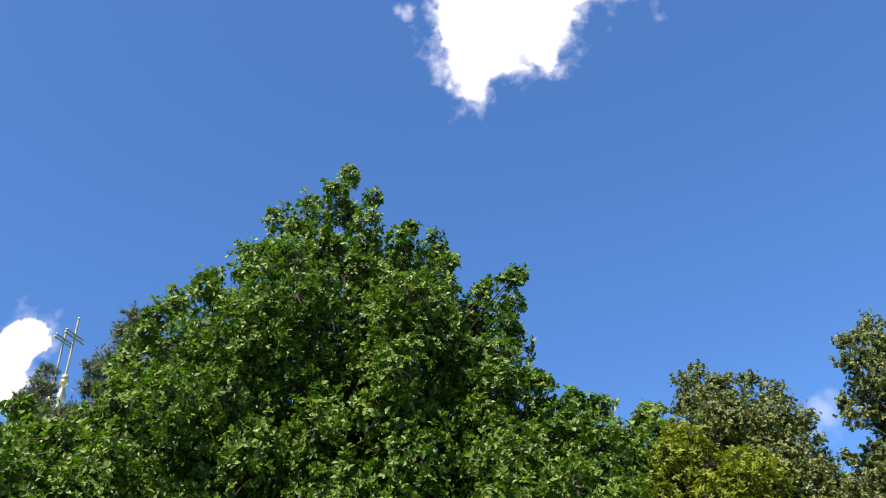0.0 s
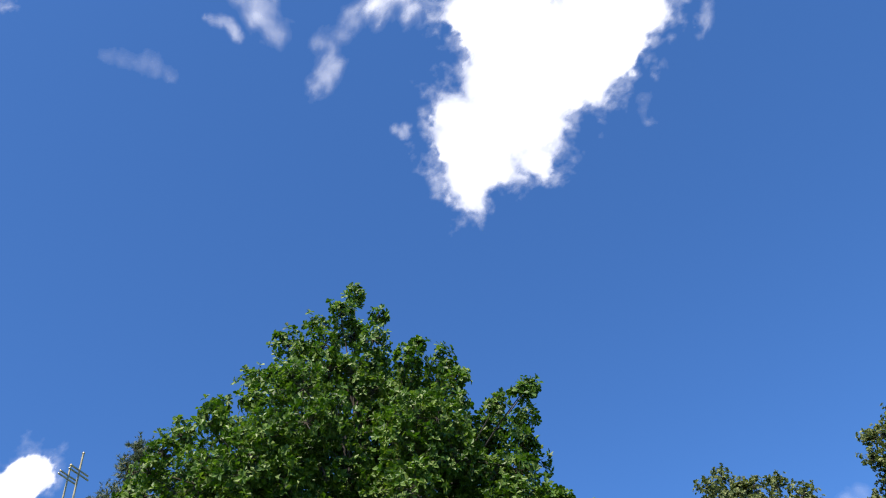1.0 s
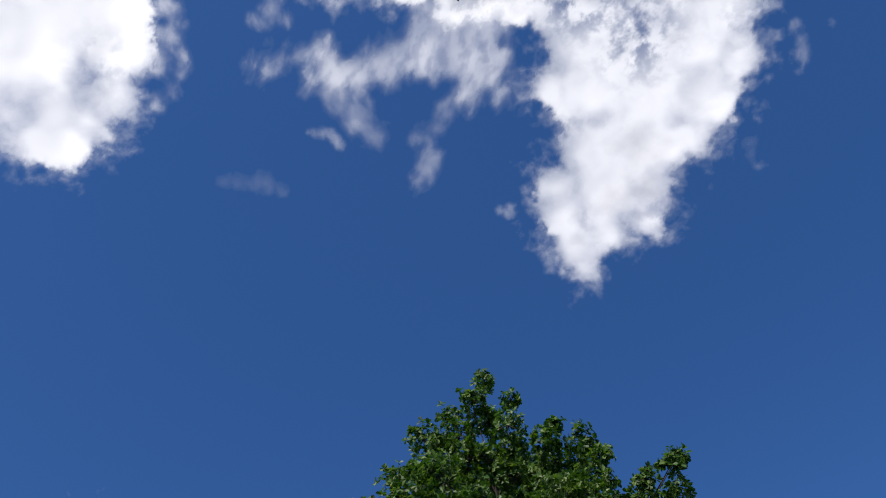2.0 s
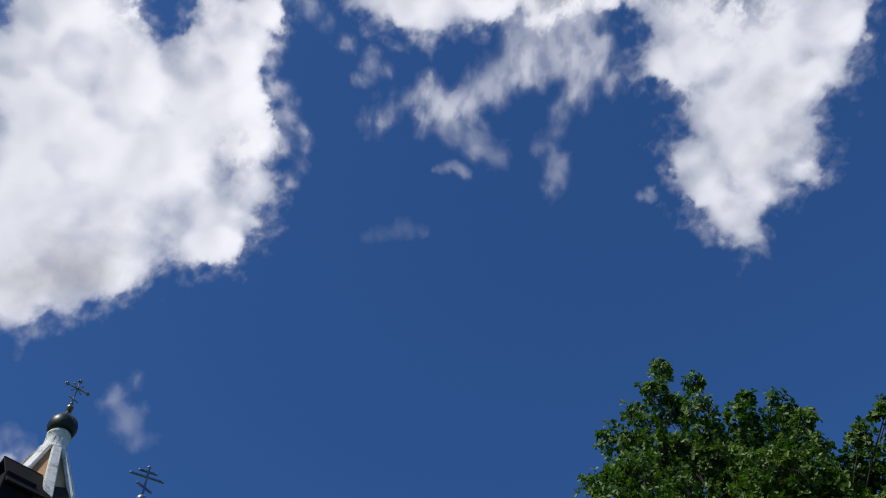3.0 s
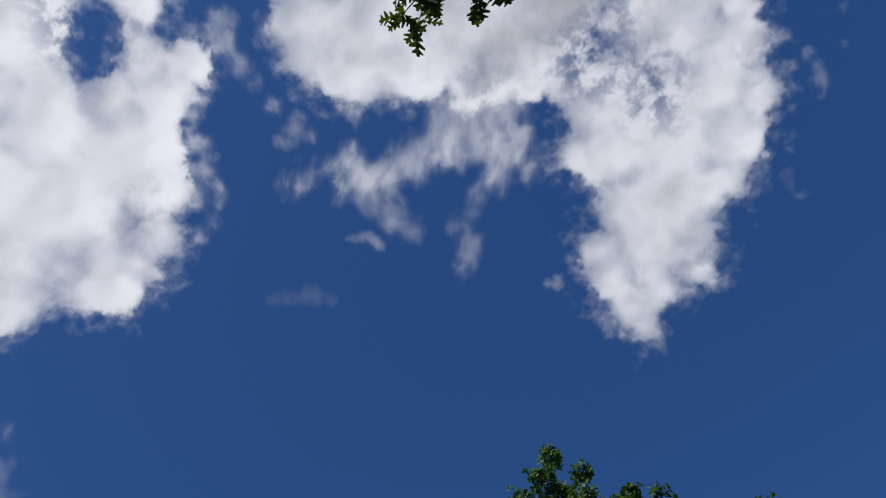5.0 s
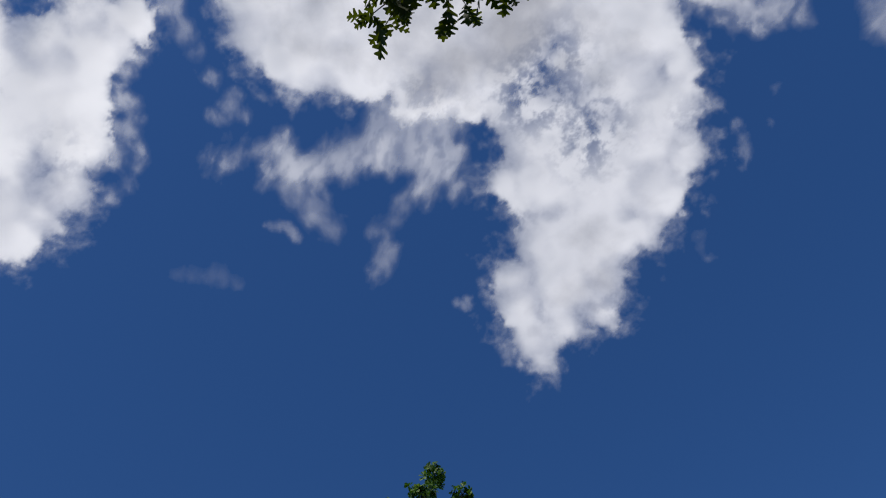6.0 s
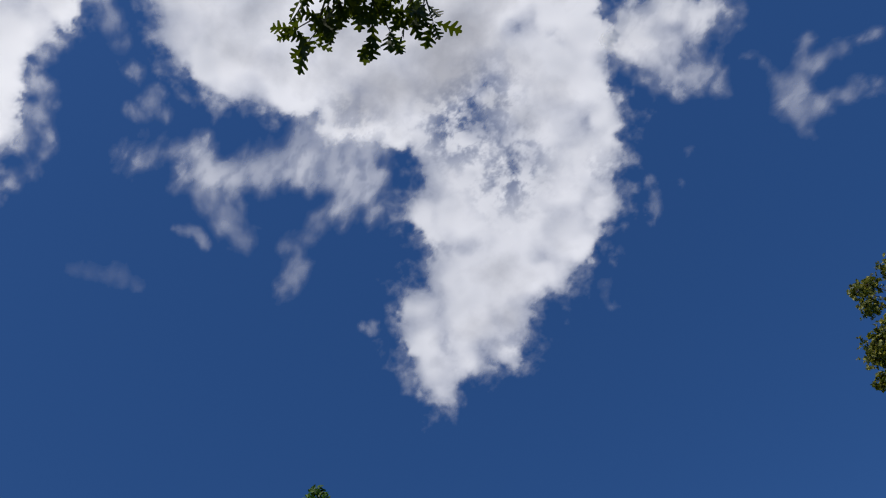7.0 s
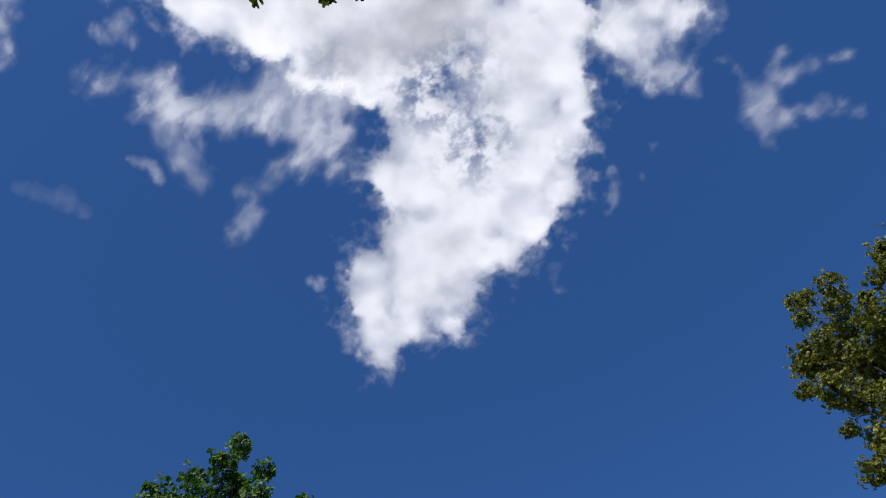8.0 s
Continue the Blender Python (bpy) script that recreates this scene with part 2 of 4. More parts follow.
def cloud(name, puffs, label, soft=0.6, cover=1.0, ragged=1.0, gauze=0.0, grey=0.8, shift=0.0, base=0.12, step=0.08, height=1200.0, low=0.012, thin=(), shade_spots=(), lean=(0.0, 1.0)):
    """A cloud in a level layer: round puffs (degrees across the sky) grown together and frayed by turbulence, bulging
    towards the ground; its shading is painted into the colour, greyer inside than at the rim. thin: places where it is
    worn through;
    a second list gives spots of painted grey shade, both as (x, y, radius, amount). gauze: how far it is drawn out into
    fibres, along lean."""
    P = np.array(puffs, float)
    pad = 2.0
    xs = np.arange((P[:, 0] - P[:, 2]).min() - pad, (P[:, 0] + P[:, 2]).max() + pad, step)
    ys = np.arange((P[:, 1] - P[:, 2]).min() - pad, (P[:, 1] + P[:, 2]).max() + pad, step)
    X, Y = np.meshgrid(xs, ys, indexing="ij")
    o = shift * 31.7
    wx = X + ragged * 1.1 * (turbulence(X / 2.4 + o, Y / 2.4, 5, False, 0.55) - 0.5)
    wy = Y + ragged * 1.1 * (turbulence(X / 2.4 + 40, Y / 2.4 + o + 60, 5, False, 0.55) - 0.5)
    blend = 0.3
    field = np.zeros_like(X)
    for px, py, r in P:
        field += np.exp(np.clip((r - np.hypot(wx - px, wy - py)) / blend, -40, 30))
    field = blend * np.log(field + 1e-12)
    solid = blur(smooth_step(-0.4, 0.4, field), int(0.75 / step))
    field = field + 1.4 * np.clip(solid - 0.7, 0, None)
    # fray: long fibres where gauzy, rounder tufts elsewhere
    small = min(1.0, float(np.median(P[:, 2])) / 1.6)
    u, v = wx * lean[1] - wy * lean[0], wx * lean[0] + wy * lean[1]
    grit, long = 1.5 * small ** 0.5, 1 + 1.8 * gauze
    fray = turbulence(u / grit + o + 3, v / (grit * long) + 8, 7, False, 0.58)
    tuft = turbulence(wx / 1.7 + o + 21, wy / 1.7 + 5, 6, True, 0.52)
    slow = turbulence(X / 4.5 + 80 + o, Y / 4.5 + 33, 3)
    loose = 0.5 + 1.5 * smooth_step(0.38, 0.68, slow)
    fall = 0.25 + 0.75 * np.exp(-np.clip(field - 0.3, 0, None) / 1.0)
    rim = field - 0.05 + 0.1 * gauze + ragged * fall * (small ** 0.7 * (2.9 + 1.6 * gauze) * (fray - 0.5) - small * 1.0 * (1 - gauze) * (tuft - 0.62))
    a = 1 - np.exp(-(np.clip(rim, 0, None) / (soft * loose)) ** 1.4)
    halo = smooth_step(-1.4 * small, 0.9, field + 5.0 * small * (fray - 0.54))
    a = cover * (1 - (1 - a) * (1 - (0.32 * min(1.0, ragged) + 0.1 * gauze) * halo ** 1.5))
    if gauze:
        a *= 1 - 0.8 * gauze * smooth_step(0.42, 0.66, turbulence(u / (0.9 * small ** 0.5) + o + 61, v / (0.9 * small ** 0.5 * long) + 13, 5, False, 0.55))
        a = 0.6 * a + 0.4 * blur(a, 2)
    worn = turbulence(wx / 1.5 + 11 + o, wy / 1.5 + 51, 7, False, 0.62)
    for px, py, r, amount in thin:
        near = np.exp(-((X - px) ** 2 + (Y - py) ** 2) / (r * r))
        a *= 1 - np.clip(amount * near * smooth_step(0.40, 0.64, worn), 0, 1)
    thick = np.clip(blur(field, int(0.55 / step)) / 4.5, 0, 1)
    mottle = 0.62 * (turbulence(X / 5.5 + 5 + o, Y / 4.2 + 12, 3, False, 0.45) - 0.5) + 0.50 * (turbulence(wx / 2.2 + 9 + o, wy / 2.2 + 70, 6, False, 0.6) - 0.5)
    # spots of grey painted where the cloud should look shaded
    for px, py, r, amount in shade_spots:
        mottle = mottle + amount * np.exp(-((X - px) ** 2 + (Y - py) ** 2) / (r * r))
    # value for the colour ramp: painted shade, held back at the bright rims
    depth = np.clip(base + grey * (0.35 * thick + mottle), 0, 1) * (0.35 + 0.65 * smooth_step(-0.2, 1.8, field))
    swell = np.clip(blur(field, int(1.5 / step)) / 4.5, 0, 1)
    knots = blur(1 - turbulence(wx / 3.4 + o + 2, wy / 3.4 + 15, 4, True, 0.45), int(0.28 / step))
    rolls = turbulence(X / 5.5 + o, Y / 5.5 + 5, 3, False, 0.4)
    relief = 24 * swell + (9 * knots + 18 * rolls) * smooth_step(0, 0.8, thick)
    ang = np.radians(np.hypot(X, Y))
    f = np.where(ang > 1e-6, np.sin(ang) / (np.hypot(X, Y) + 1e-9), 0)
    ways = np.cos(ang)[..., None] * np.array(CHART) + (f * X)[..., None] * np.array(CHART_X) + (f * Y)[..., None] * np.array(CHART_Y)
    V = (ways * (height / np.clip(ways[..., 2], 0.2, 1) - relief)[..., None]).reshape(-1, 3)
    idx = np.arange(X.size).reshape(X.shape)
    top = np.maximum.reduce([a[:-1, :-1], a[1:, :-1], a[:-1, 1:], a[1:, 1:]])
    q = top > low
    F = np.stack([idx[:-1, :-1][q], idx[1:, :-1][q], idx[1:, 1:][q], idx[:-1, 1:][q]], -1)
    used, F = np.unique(F, return_inverse=True)
    ob = mesh_object(name, V[used], F.reshape(-1, 4), CLOUD, smooth=True)
    for key, values in (("cover", a), ("depth", depth)):
        at = ob.data.attributes.new(key, "FLOAT", "POINT")
        at.data.foreach_set("value", values.reshape(-1)[used].astype(np.float32))
    return tagged(ob, label, "cloud", "clouds")


WEDGE = [
    (12.2, -6.7, 1.5), (11.7, -5.4, 1.8), (14.1, -4.7, 1.5), (11.0, -3.0, 2.0), (16.9, -4.0, 1.6), (10.7, -1.0, 1.8), (14.3, -1.5, 2.8),
    (17.3, -1.6, 1.8), (13.2, 1.4, 2.4), (16.8, 1.7, 3.0), (20.0, 1.5, 1.8), (10.5, 5.9, 1.6), (13.3, 5.4, 2.6), (17.3, 4.9, 3.0),
    (21.0, 4.3, 2.6), (23.1, 7.0, 1.9), (12.6, 8.7, 2.2), (11.4, 10.5, 1.8), (20.4, 8.4, 3.1), (22.4, 10.2, 2.3), (23.1, 12.9, 1.7),
    (18.9, 12.0, 3.1), (15.8, 13.3, 1.9), (20.4, 15.4, 3.0), (17.3, 16.7, 2.6), (21.4, 18.0, 2.2), (19.4, 21.0, 2.9), (13.0, 10.9, 1.8),
    (15.0, 10.2, 1.6), (16.3, 7.7, 2.2), (14.5, 7.4, 1.8),
]
CROWN = [
    (-6.1, 16.9, 2.0), (-3.1, 15.7, 3.2), (0.7, 15.2, 3.3), (4.7, 17.1, 3.8), (0.0, 18.5, 3.7), (-5.2, 19.1, 2.9), (7.8, 14.7, 3.1),
    (11.4, 16.9, 3.8), (5.4, 12.5, 2.6), (8.6, 11.2, 1.3), (11.0, 13.9, 2.3), (7.9, 18.9, 3.8), (13.4, 18.4, 3.4), (1.7, 22.2, 4.4),
    (9.4, 22.1, 4.4), (15.2, 22.0, 3.6),
]
TATTER = [
    (-10.5, 9.1, 0.22), (-9.5, 8.6, 0.33), (-8.5, 8.3, 0.45), (-7.8, 9.1, 0.53), (-6.4, 9.3, 0.61), (-4.9, 9.3, 1.07), (-4.4, 7.8, 1.31),
    (-2.6, 7.8, 1.48), (-0.3, 8.4, 1.65), (2.1, 9.3, 1.9), (4.5, 8.9, 1.91), (6.5, 7.7, 1.68), (7.1, 5.8, 0.81), (4.8, 5.9, 1),
    (3, 11.3, 1.89), (6.2, 10.9, 2.06), (-5.7, 7.4, 0.69),
]
TAIL = [
    (4.8, 5.7, 0.88), (3.4, 4.7, 0.76), (2.6, 3.7, 0.68), (1.9, 2.8, 0.6), (2.2, 1.5, 0.8), (1.6, 0.5, 1.04), (1.2, 3, 0.48),
    (0.9, -0, 0.56),
]
TAIL_LEFT = [
    (-3.8, 6.3, 1.17), (-2.7, 4.9, 1.18), (-2, 3.7, 0.95), (-4.6, 6.7, 0.93),
]
BAR = [
    (-6, 4.1, 0.27), (-5.5, 3.8, 0.35), (-5, 3.6, 0.39), (-4.5, 3.2, 0.39), (-4, 2.8, 0.35),
]
SCRAP = [
    (-8.1, 12.4, 0.66), (-7.4, 11.7, 0.6), (-9.6, 11.6, 0.44), (-8.6, 11.4, 0.44), (-7.6, 13, 0.44),
]
TINY = [
    (6.6, -2.5, 0.24), (7, -2.5, 0.32), (7.4, -2.4, 0.36), (7.7, -2.8, 0.28),
]
FAINT = [
    (-12.3, 1, 0.51), (-11.4, 1.1, 0.59), (-10.4, 1, 0.74), (-9.5, 0.8, 0.75), (-8.7, 0.4, 0.49), (-8.4, 0, 0.34),
]
VEIL = [
    (-29.6, 24.3, 1.3), (-30.4, 21.5, 1.0), (-32.5, 20.0, 1.1), (-33.6, 17.4, 1.1), (-27.9, 24.0, 1.0), (-34.8, 15.7, 0.9),
]
STRIP = [
    (-10.8, 20.6, 0.9), (-11.1, 18.9, 0.9), (-10.6, 17.3, 0.7), (-10.0, 15.9, 0.6), (-9.2, 14.3, 0.5),
]
SHOULDER = [
    (23.6, 18.3, 1.3), (25.3, 17.6, 1.67), (24.6, 19.2, 1.66), (26.8, 16.1, 0.89), (28.1, 15.6, 0.74), (29.5, 16.1, 0.88), (30.6, 15.4, 0.51),
    (27.1, 18.2, 1.65), (28.7, 19.5, 1.44), (30, 20.1, 0.89), (26.6, 20.2, 1.81),
]
GHOST = [
    (32.2, 16.9, 0.42), (33.1, 16.5, 0.43), (34.2, 15.2, 0.71), (34.9, 14.1, 0.93), (35.6, 13, 1), (36.4, 11.9, 0.53), (35.6, 17.8, 0.62),
    (35.6, 16.5, 0.7), (35.4, 15.1, 0.85), (37.1, 13.5, 0.77), (38.1, 14.3, 0.55), (38.7, 14.6, 0.42), (39.3, 14.9, 0.42), (40.1, 15, 0.42),
    (40.9, 14.4, 0.42), (36.6, 16.3, 0.48), (37.1, 16.9, 0.48), (37.7, 17.4, 0.47), (38.6, 17.8, 0.42), (39.4, 18.1, 0.42),
]
FRINGE = [
    (26.5, 8.4, 0.45), (26.8, 7.4, 0.48), (26.8, 6.4, 0.52), (26.6, 5.3, 0.37), (29, 10.6, 0.32), (28.8, 8.2, 0.25), (24.2, 2.4, 0.31),
    (23.7, 1, 0.38), (23.9, 0.2, 0.31), (24.3, -0.6, 0.3), (21, -1.8, 0.27), (24.7, 3.2, 0.3), (24.8, 5.2, 0.38), (25.5, 10.2, 0.45),
]
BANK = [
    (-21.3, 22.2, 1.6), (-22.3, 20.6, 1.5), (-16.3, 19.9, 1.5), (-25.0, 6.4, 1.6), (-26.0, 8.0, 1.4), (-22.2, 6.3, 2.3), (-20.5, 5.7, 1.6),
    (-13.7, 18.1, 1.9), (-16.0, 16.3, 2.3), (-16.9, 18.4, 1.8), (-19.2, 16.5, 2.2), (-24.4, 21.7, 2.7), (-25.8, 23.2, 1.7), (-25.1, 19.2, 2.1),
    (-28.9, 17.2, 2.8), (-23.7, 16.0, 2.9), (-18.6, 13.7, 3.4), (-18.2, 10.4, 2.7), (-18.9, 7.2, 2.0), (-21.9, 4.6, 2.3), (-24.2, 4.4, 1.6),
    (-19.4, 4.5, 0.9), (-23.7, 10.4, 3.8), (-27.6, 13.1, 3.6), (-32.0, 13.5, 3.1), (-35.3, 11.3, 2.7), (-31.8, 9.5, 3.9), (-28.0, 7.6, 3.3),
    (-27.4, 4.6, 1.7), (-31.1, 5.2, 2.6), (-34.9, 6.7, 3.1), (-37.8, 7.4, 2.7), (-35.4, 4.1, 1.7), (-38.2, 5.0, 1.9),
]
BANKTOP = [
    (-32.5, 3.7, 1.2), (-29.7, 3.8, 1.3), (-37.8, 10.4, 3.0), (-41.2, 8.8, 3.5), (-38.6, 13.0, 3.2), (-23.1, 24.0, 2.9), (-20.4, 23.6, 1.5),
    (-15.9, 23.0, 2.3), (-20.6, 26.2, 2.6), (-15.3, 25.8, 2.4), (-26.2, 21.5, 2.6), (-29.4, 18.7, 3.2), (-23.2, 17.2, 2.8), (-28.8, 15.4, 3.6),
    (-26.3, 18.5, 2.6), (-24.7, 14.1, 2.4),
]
LACE = [
    (-14.4, 14.7, 0.69), (-14.8, 12.8, 0.85), (-14.9, 10.8, 0.86), (-13.8, 11.4, 0.31), (-14.2, 9.6, 0.39), (-15.6, 9.2, 0.86), (-15.4, 7.3, 0.55),
    (-16.5, 6.5, 0.48), (-13.5, 15.6, 0.53), (-14.4, 8.4, 0.32),
]
LOW = [
    (-17.1, -26.7, 1.6), (-17.5, -28.9, 1.6), (-15.8, -26.0, 1.1), (-19.0, -27.3, 1.9), (-22.5, -21.1, 1.3), (-21.5, -22.8, 1.4), (-22.8, -23.2, 2.2),
    (-20.5, -25.1, 1.5), (-16.6, -25.9, 1.2), (-24.7, -21.9, 2.2), (-42.2, 0.2, 1.5), (-41.8, -2.4, 1.8), (-40.4, -4.5, 1.2), (-38.5, -5.1, 0.9),
    (-43.3, -3.1, 1.9), (-44.6, -0.2, 2.5),
]
PUFF = [
    (-31.8, -3.8, 0.9), (-31.5, -5.6, 1.2), (-31.0, -7.2, 0.7), (-30.0, -3.2, 0.3),
]
FARPUFF = [
    (38.2, -25.8, 1.2), (38.6, -24.2, 0.7), (38.1, -27.2, 0.6),
]

cloud("cloud", WEDGE + CROWN, "broad cumulus cloud with a tapering arm hanging to a ragged tip", 0.7, 1, 0.74, grey=0.95, base=0.25,
      thin=[(5.4, 11.2, 2.4, 0.6), (16.5, 7.9, 2.2, 0.6), (13.4, 11.8, 2.6, 0.75), (17.3, 9.7, 2.2, 0.6), (12.2, 11.9, 1.8, 0.7), (15.0, 14.5, 2.2, 0.5), (17.4, -3.2, 1.6, 0.3), (23.5, 9.0, 1.6, 0.4)],
      shade_spots=[(16.7, -1.6, 2.8, 0.35), (12.1, -4.7, 2.0, 0.2), (14.0, 15.9, 4.0, 0.35), (10.0, 16.6, 4.5, 0.3), (6.6, 12.8, 3.2, 0.4), (-1.6, 17.0, 2.4, 0.1)])
cloud("cloud", TATTER, "tattered thin cloud shreds trailing from a larger cloud", 1.4, 0.74, 1.0, 0.5, 0.6, shift=2, base=0.4, height=1240, lean=(0.35, 0.94))
cloud("cloud", TAIL, "gauzy streak of thin cloud trailing downwards", 1.6, 0.36, 0.9, 0.4, 0.4, shift=16, height=1245, lean=(0.5, 0.87))
cloud("cloud", TAIL_LEFT, "gauzy streak of thin cloud with a torn end", 1.2, 0.4, 0.9, 0.4, 0.4, shift=17, height=1245, lean=(-0.4, 0.92))
cloud("cloud", BAR, "short torn bar of thin cloud", 0.7, 0.32, 0.9, 0.3, 0.2, shift=20, step=0.06)
cloud("cloud", SCRAP, "small torn wisp of thin cloud", 1.2, 0.45, 1.0, 0.6, 0.3, shift=3)
cloud("cloud", VEIL, "hazy shreds of thin cloud along a cumulus bank", 0.9, 0.36, 1.0, 0.6, 0.3, shift=18, height=1265)
cloud("cloud", STRIP, "hazy veil of thin cloud along a cumulus edge", 0.9, 0.4, 1.0, 0.6, 0.3, shift=19, height=1265)
cloud("cloud", TINY, "tiny white cloud scrap alone in the blue", 0.6, 0.36, 1.0, 0.4, 0.2, shift=4, step=0.05)
cloud("cloud", FAINT, "barely visible veil of thin cloud", 1.6, 0.13, 0.9, 0.5, 0.2, shift=5)
cloud("cloud", SHOULDER, "bright lumpy cloud beside the large cumulus", 1.1, 0.95, 1.35, 0.25, 0.4, shift=6, height=1190)
cloud("cloud", GHOST, "thin forked wisp of translucent cloud", 1.1, 0.44, 0.9, 0.4, 0.2, shift=7, lean=(0.5, 0.87))
cloud("cloud", FRINGE, "faint frayed shreds beside a cumulus cloud", 0.7, 0.22, 1.0, 0.6, 0.2, shift=8, height=1260)
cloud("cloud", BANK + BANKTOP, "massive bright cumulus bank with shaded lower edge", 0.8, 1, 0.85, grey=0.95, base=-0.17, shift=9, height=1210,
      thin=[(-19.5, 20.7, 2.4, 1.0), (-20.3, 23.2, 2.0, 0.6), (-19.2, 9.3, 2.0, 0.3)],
      shade_spots=[(-36.0, 5.2, 5.0, 0.55), (-29.3, 4.6, 4.6, 0.7), (-23.5, 5.2, 3.2, 0.3), (-33.5, 4.4, 3.0, 0.2), (-26.1, 8.9, 2.4, 0.15), (-32.8, 13.5, 2.4, 0.1)])
cloud("cloud", LACE, "lacy torn edge shreds of a cumulus bank", 0.8, 0.6, 1.0, 0.5, 0.2, shift=10, height=1270)
cloud("cloud", LOW[:10], "dense white cumulus cloud low above the trees", 0.45, 1, 0.45, grey=0.6, base=0.42, shift=11)
cloud("cloud", LOW[10:], "soft white cloud low beside the bell tower", 0.9, 0.95, 0.8, 0.2, 0.4, shift=12)
cloud("cloud", PUFF, "small hazy cloud puff beside the cross", 1.1, 0.36, 0.8, 0.3, 0.2, shift=13)
cloud("cloud", FARPUFF, "small hazy cloud puff low behind the lindens", 1.6, 0.3, 0.6, 0.2, 0.2, shift=14)


# ---- trees ----
EYE = np.array((0.05, 0.1, 1.68))


def spot(az, el, dist):
    """Place seen at that azimuth and elevation, at that distance over the ground."""
    return EYE + np.array((-math.sin(radians(az)) * dist, math.cos(radians(az)) * dist, math.tan(radians(el)) * dist))


def blade(stations, fold=0.25, droop=0.12):
    """A leaf along +y: half widths at stations, folded along the midrib, drooping, pointed at both ends."""
    V, F = [(0, 0, 0)], []
    for y, w, lead in stations:
        z = -droop * y * y
        V += [(-w, y + lead, z + fold * w), (0, y, z), (w, y + lead, z + fold * w)]
    V.append((0, 1, -droop))
    end = len(V) - 1
    F += [(0, 2, 1), (0, 3, 2)]
    for i in range(len(stations) - 1):
        a, b = 3 * i + 1, 3 * i + 4
        F += [(a, a + 1, b + 1), (a, b + 1, b), (a + 1, a + 2, b + 2), (a + 1, b + 2, b + 1)]
    F += [(end - 3, end - 2, end), (end - 2, end - 1, end)]
    return np.array(V, float), np.array(F)


def facet(wide, at=0.42, fold=0.25):
    """A small leaf seen from afar: two halves folded along the midrib."""
    return np.array([(0, 0, 0), (-wide, at, fold * wide), (wide, at, fold * wide), (0, 1, -0.1)], float), np.array([(0, 3, 1), (0, 2, 3)])


OAK_BLADE = blade([(0.40, 0.25, 0.03), (0.72, 0.29, 0.08)])
OVAL_BLADE = facet(0.31, 0.58)
ROUND_BLADE = facet(0.46)
LONG_BLADE = facet(0.25, 0.45)


def rosette(leaf, count, size, rng, tilt=(35, 80)):
    """A tuft of leaves round a shoot along +z."""
    pieces = []
    for k in range(count):
        s = size * rng.uniform(0.7, 1.15)
        m = Matrix.Rotation(2 * math.pi * (k + rng.uniform(-0.3, 0.3)) / count, 3, "Z") @ Matrix.Rotation(radians(90 - rng.uniform(*tilt)), 3, "X") @ Matrix.Rotation(rng.uniform(-0.7, 0.7), 3, "Y")
        pieces.append((leaf[0] * s @ np.array(m).T + (0, 0, rng.uniform(-0.3, 0.1) * size), leaf[1]))
    return merge(pieces)


def needle_tuft(count, size, rng):
    pieces = []
    for k in range(count):
        a, e = rng.uniform(0, 2 * math.pi), rng.uniform(0.2, 1.2)
        way = np.array((math.cos(a) * math.cos(e), math.sin(a) * math.cos(e), math.sin(e)))
        side = np.cross(way, (0, 0, 1))
        side *= size * 0.065 / np.linalg.norm(side)
        root = np.array((0, 0, rng.uniform(-0.6, 0.1) * size))
        pieces.append((np.array([root - side, root + side, root + way * size * rng.uniform(0.7, 1.1)]), np.array([(0, 1, 2)])))
    return merge(pieces)


def scatter(templates, places, ways, rng, spread=0.25):
    """Tufts set at places, their shoots along ways, each turned and scaled a little by itself."""
    pieces = []
    which = rng.integers(0, len(templates), len(places))
    Z = ways / (np.linalg.norm(ways, axis=1)[:, None] + 1e-9)
    A = rng.normal(size=Z.shape)
    A -= (A * Z).sum(1)[:, None] * Z
    A /= np.linalg.norm(A, axis=1)[:, None] + 1e-9
    R = np.stack([A, np.cross(Z, A), Z], -1) * rng.uniform(1 - spread, 1 + spread, len(places))[:, None, None]
    for t, (v, f) in enumerate(templates):
        sel = which == t
        n = sel.sum()
        if n:
            V = np.einsum("nij,vj->nvi", R[sel], v) + places[sel][:, None]
            F = f[None] + (np.arange(n) * len(v))[:, None, None]
            pieces.append((V.reshape(-1, 3), F.reshape(-1, f.shape[1])))
    return merge(pieces)


def grow(lobes, rng, per_area, gap, lift=0.35, base=12):
    """Shoots from the middle of each lobe outwards: where tufts sit, which way they point, and the twigs."""
    places, ways, twigs = [], [], []
    for c, r in lobes:
        n = int(base + per_area * r)
        for k in range(n):
            w = rng.normal(size=3) + (0, 0, lift)
            w /= np.linalg.norm(w)
            reach = r * (rng.uniform(0.7, 1.15) if rng.random() > 0.12 else rng.uniform(1.15, 1.5))
            bend = rng.normal(size=3) * 0.12 * reach
            mid, end = c + w * reach * 0.5 + bend, c + w * reach
            if k % 2 == 0:
                twigs.append(tube_arrays([c, mid, end], [0.006, 0.004, 0.002], 3))
            m = max(1, int(reach * 0.75 / gap))
            for q in range(m):
                s = 1 - 0.75 * q / m + rng.uniform(-0.04, 0.04)
                b = c + (end - c) * s + bend * 4 * s * (1 - s)
                places.append(b + rng.normal(size=3) * gap * 0.25)
                ways.append(w + rng.normal(size=3) * 0.45 + (0, 0, lift))
    return np.array(places), np.array(ways), twigs


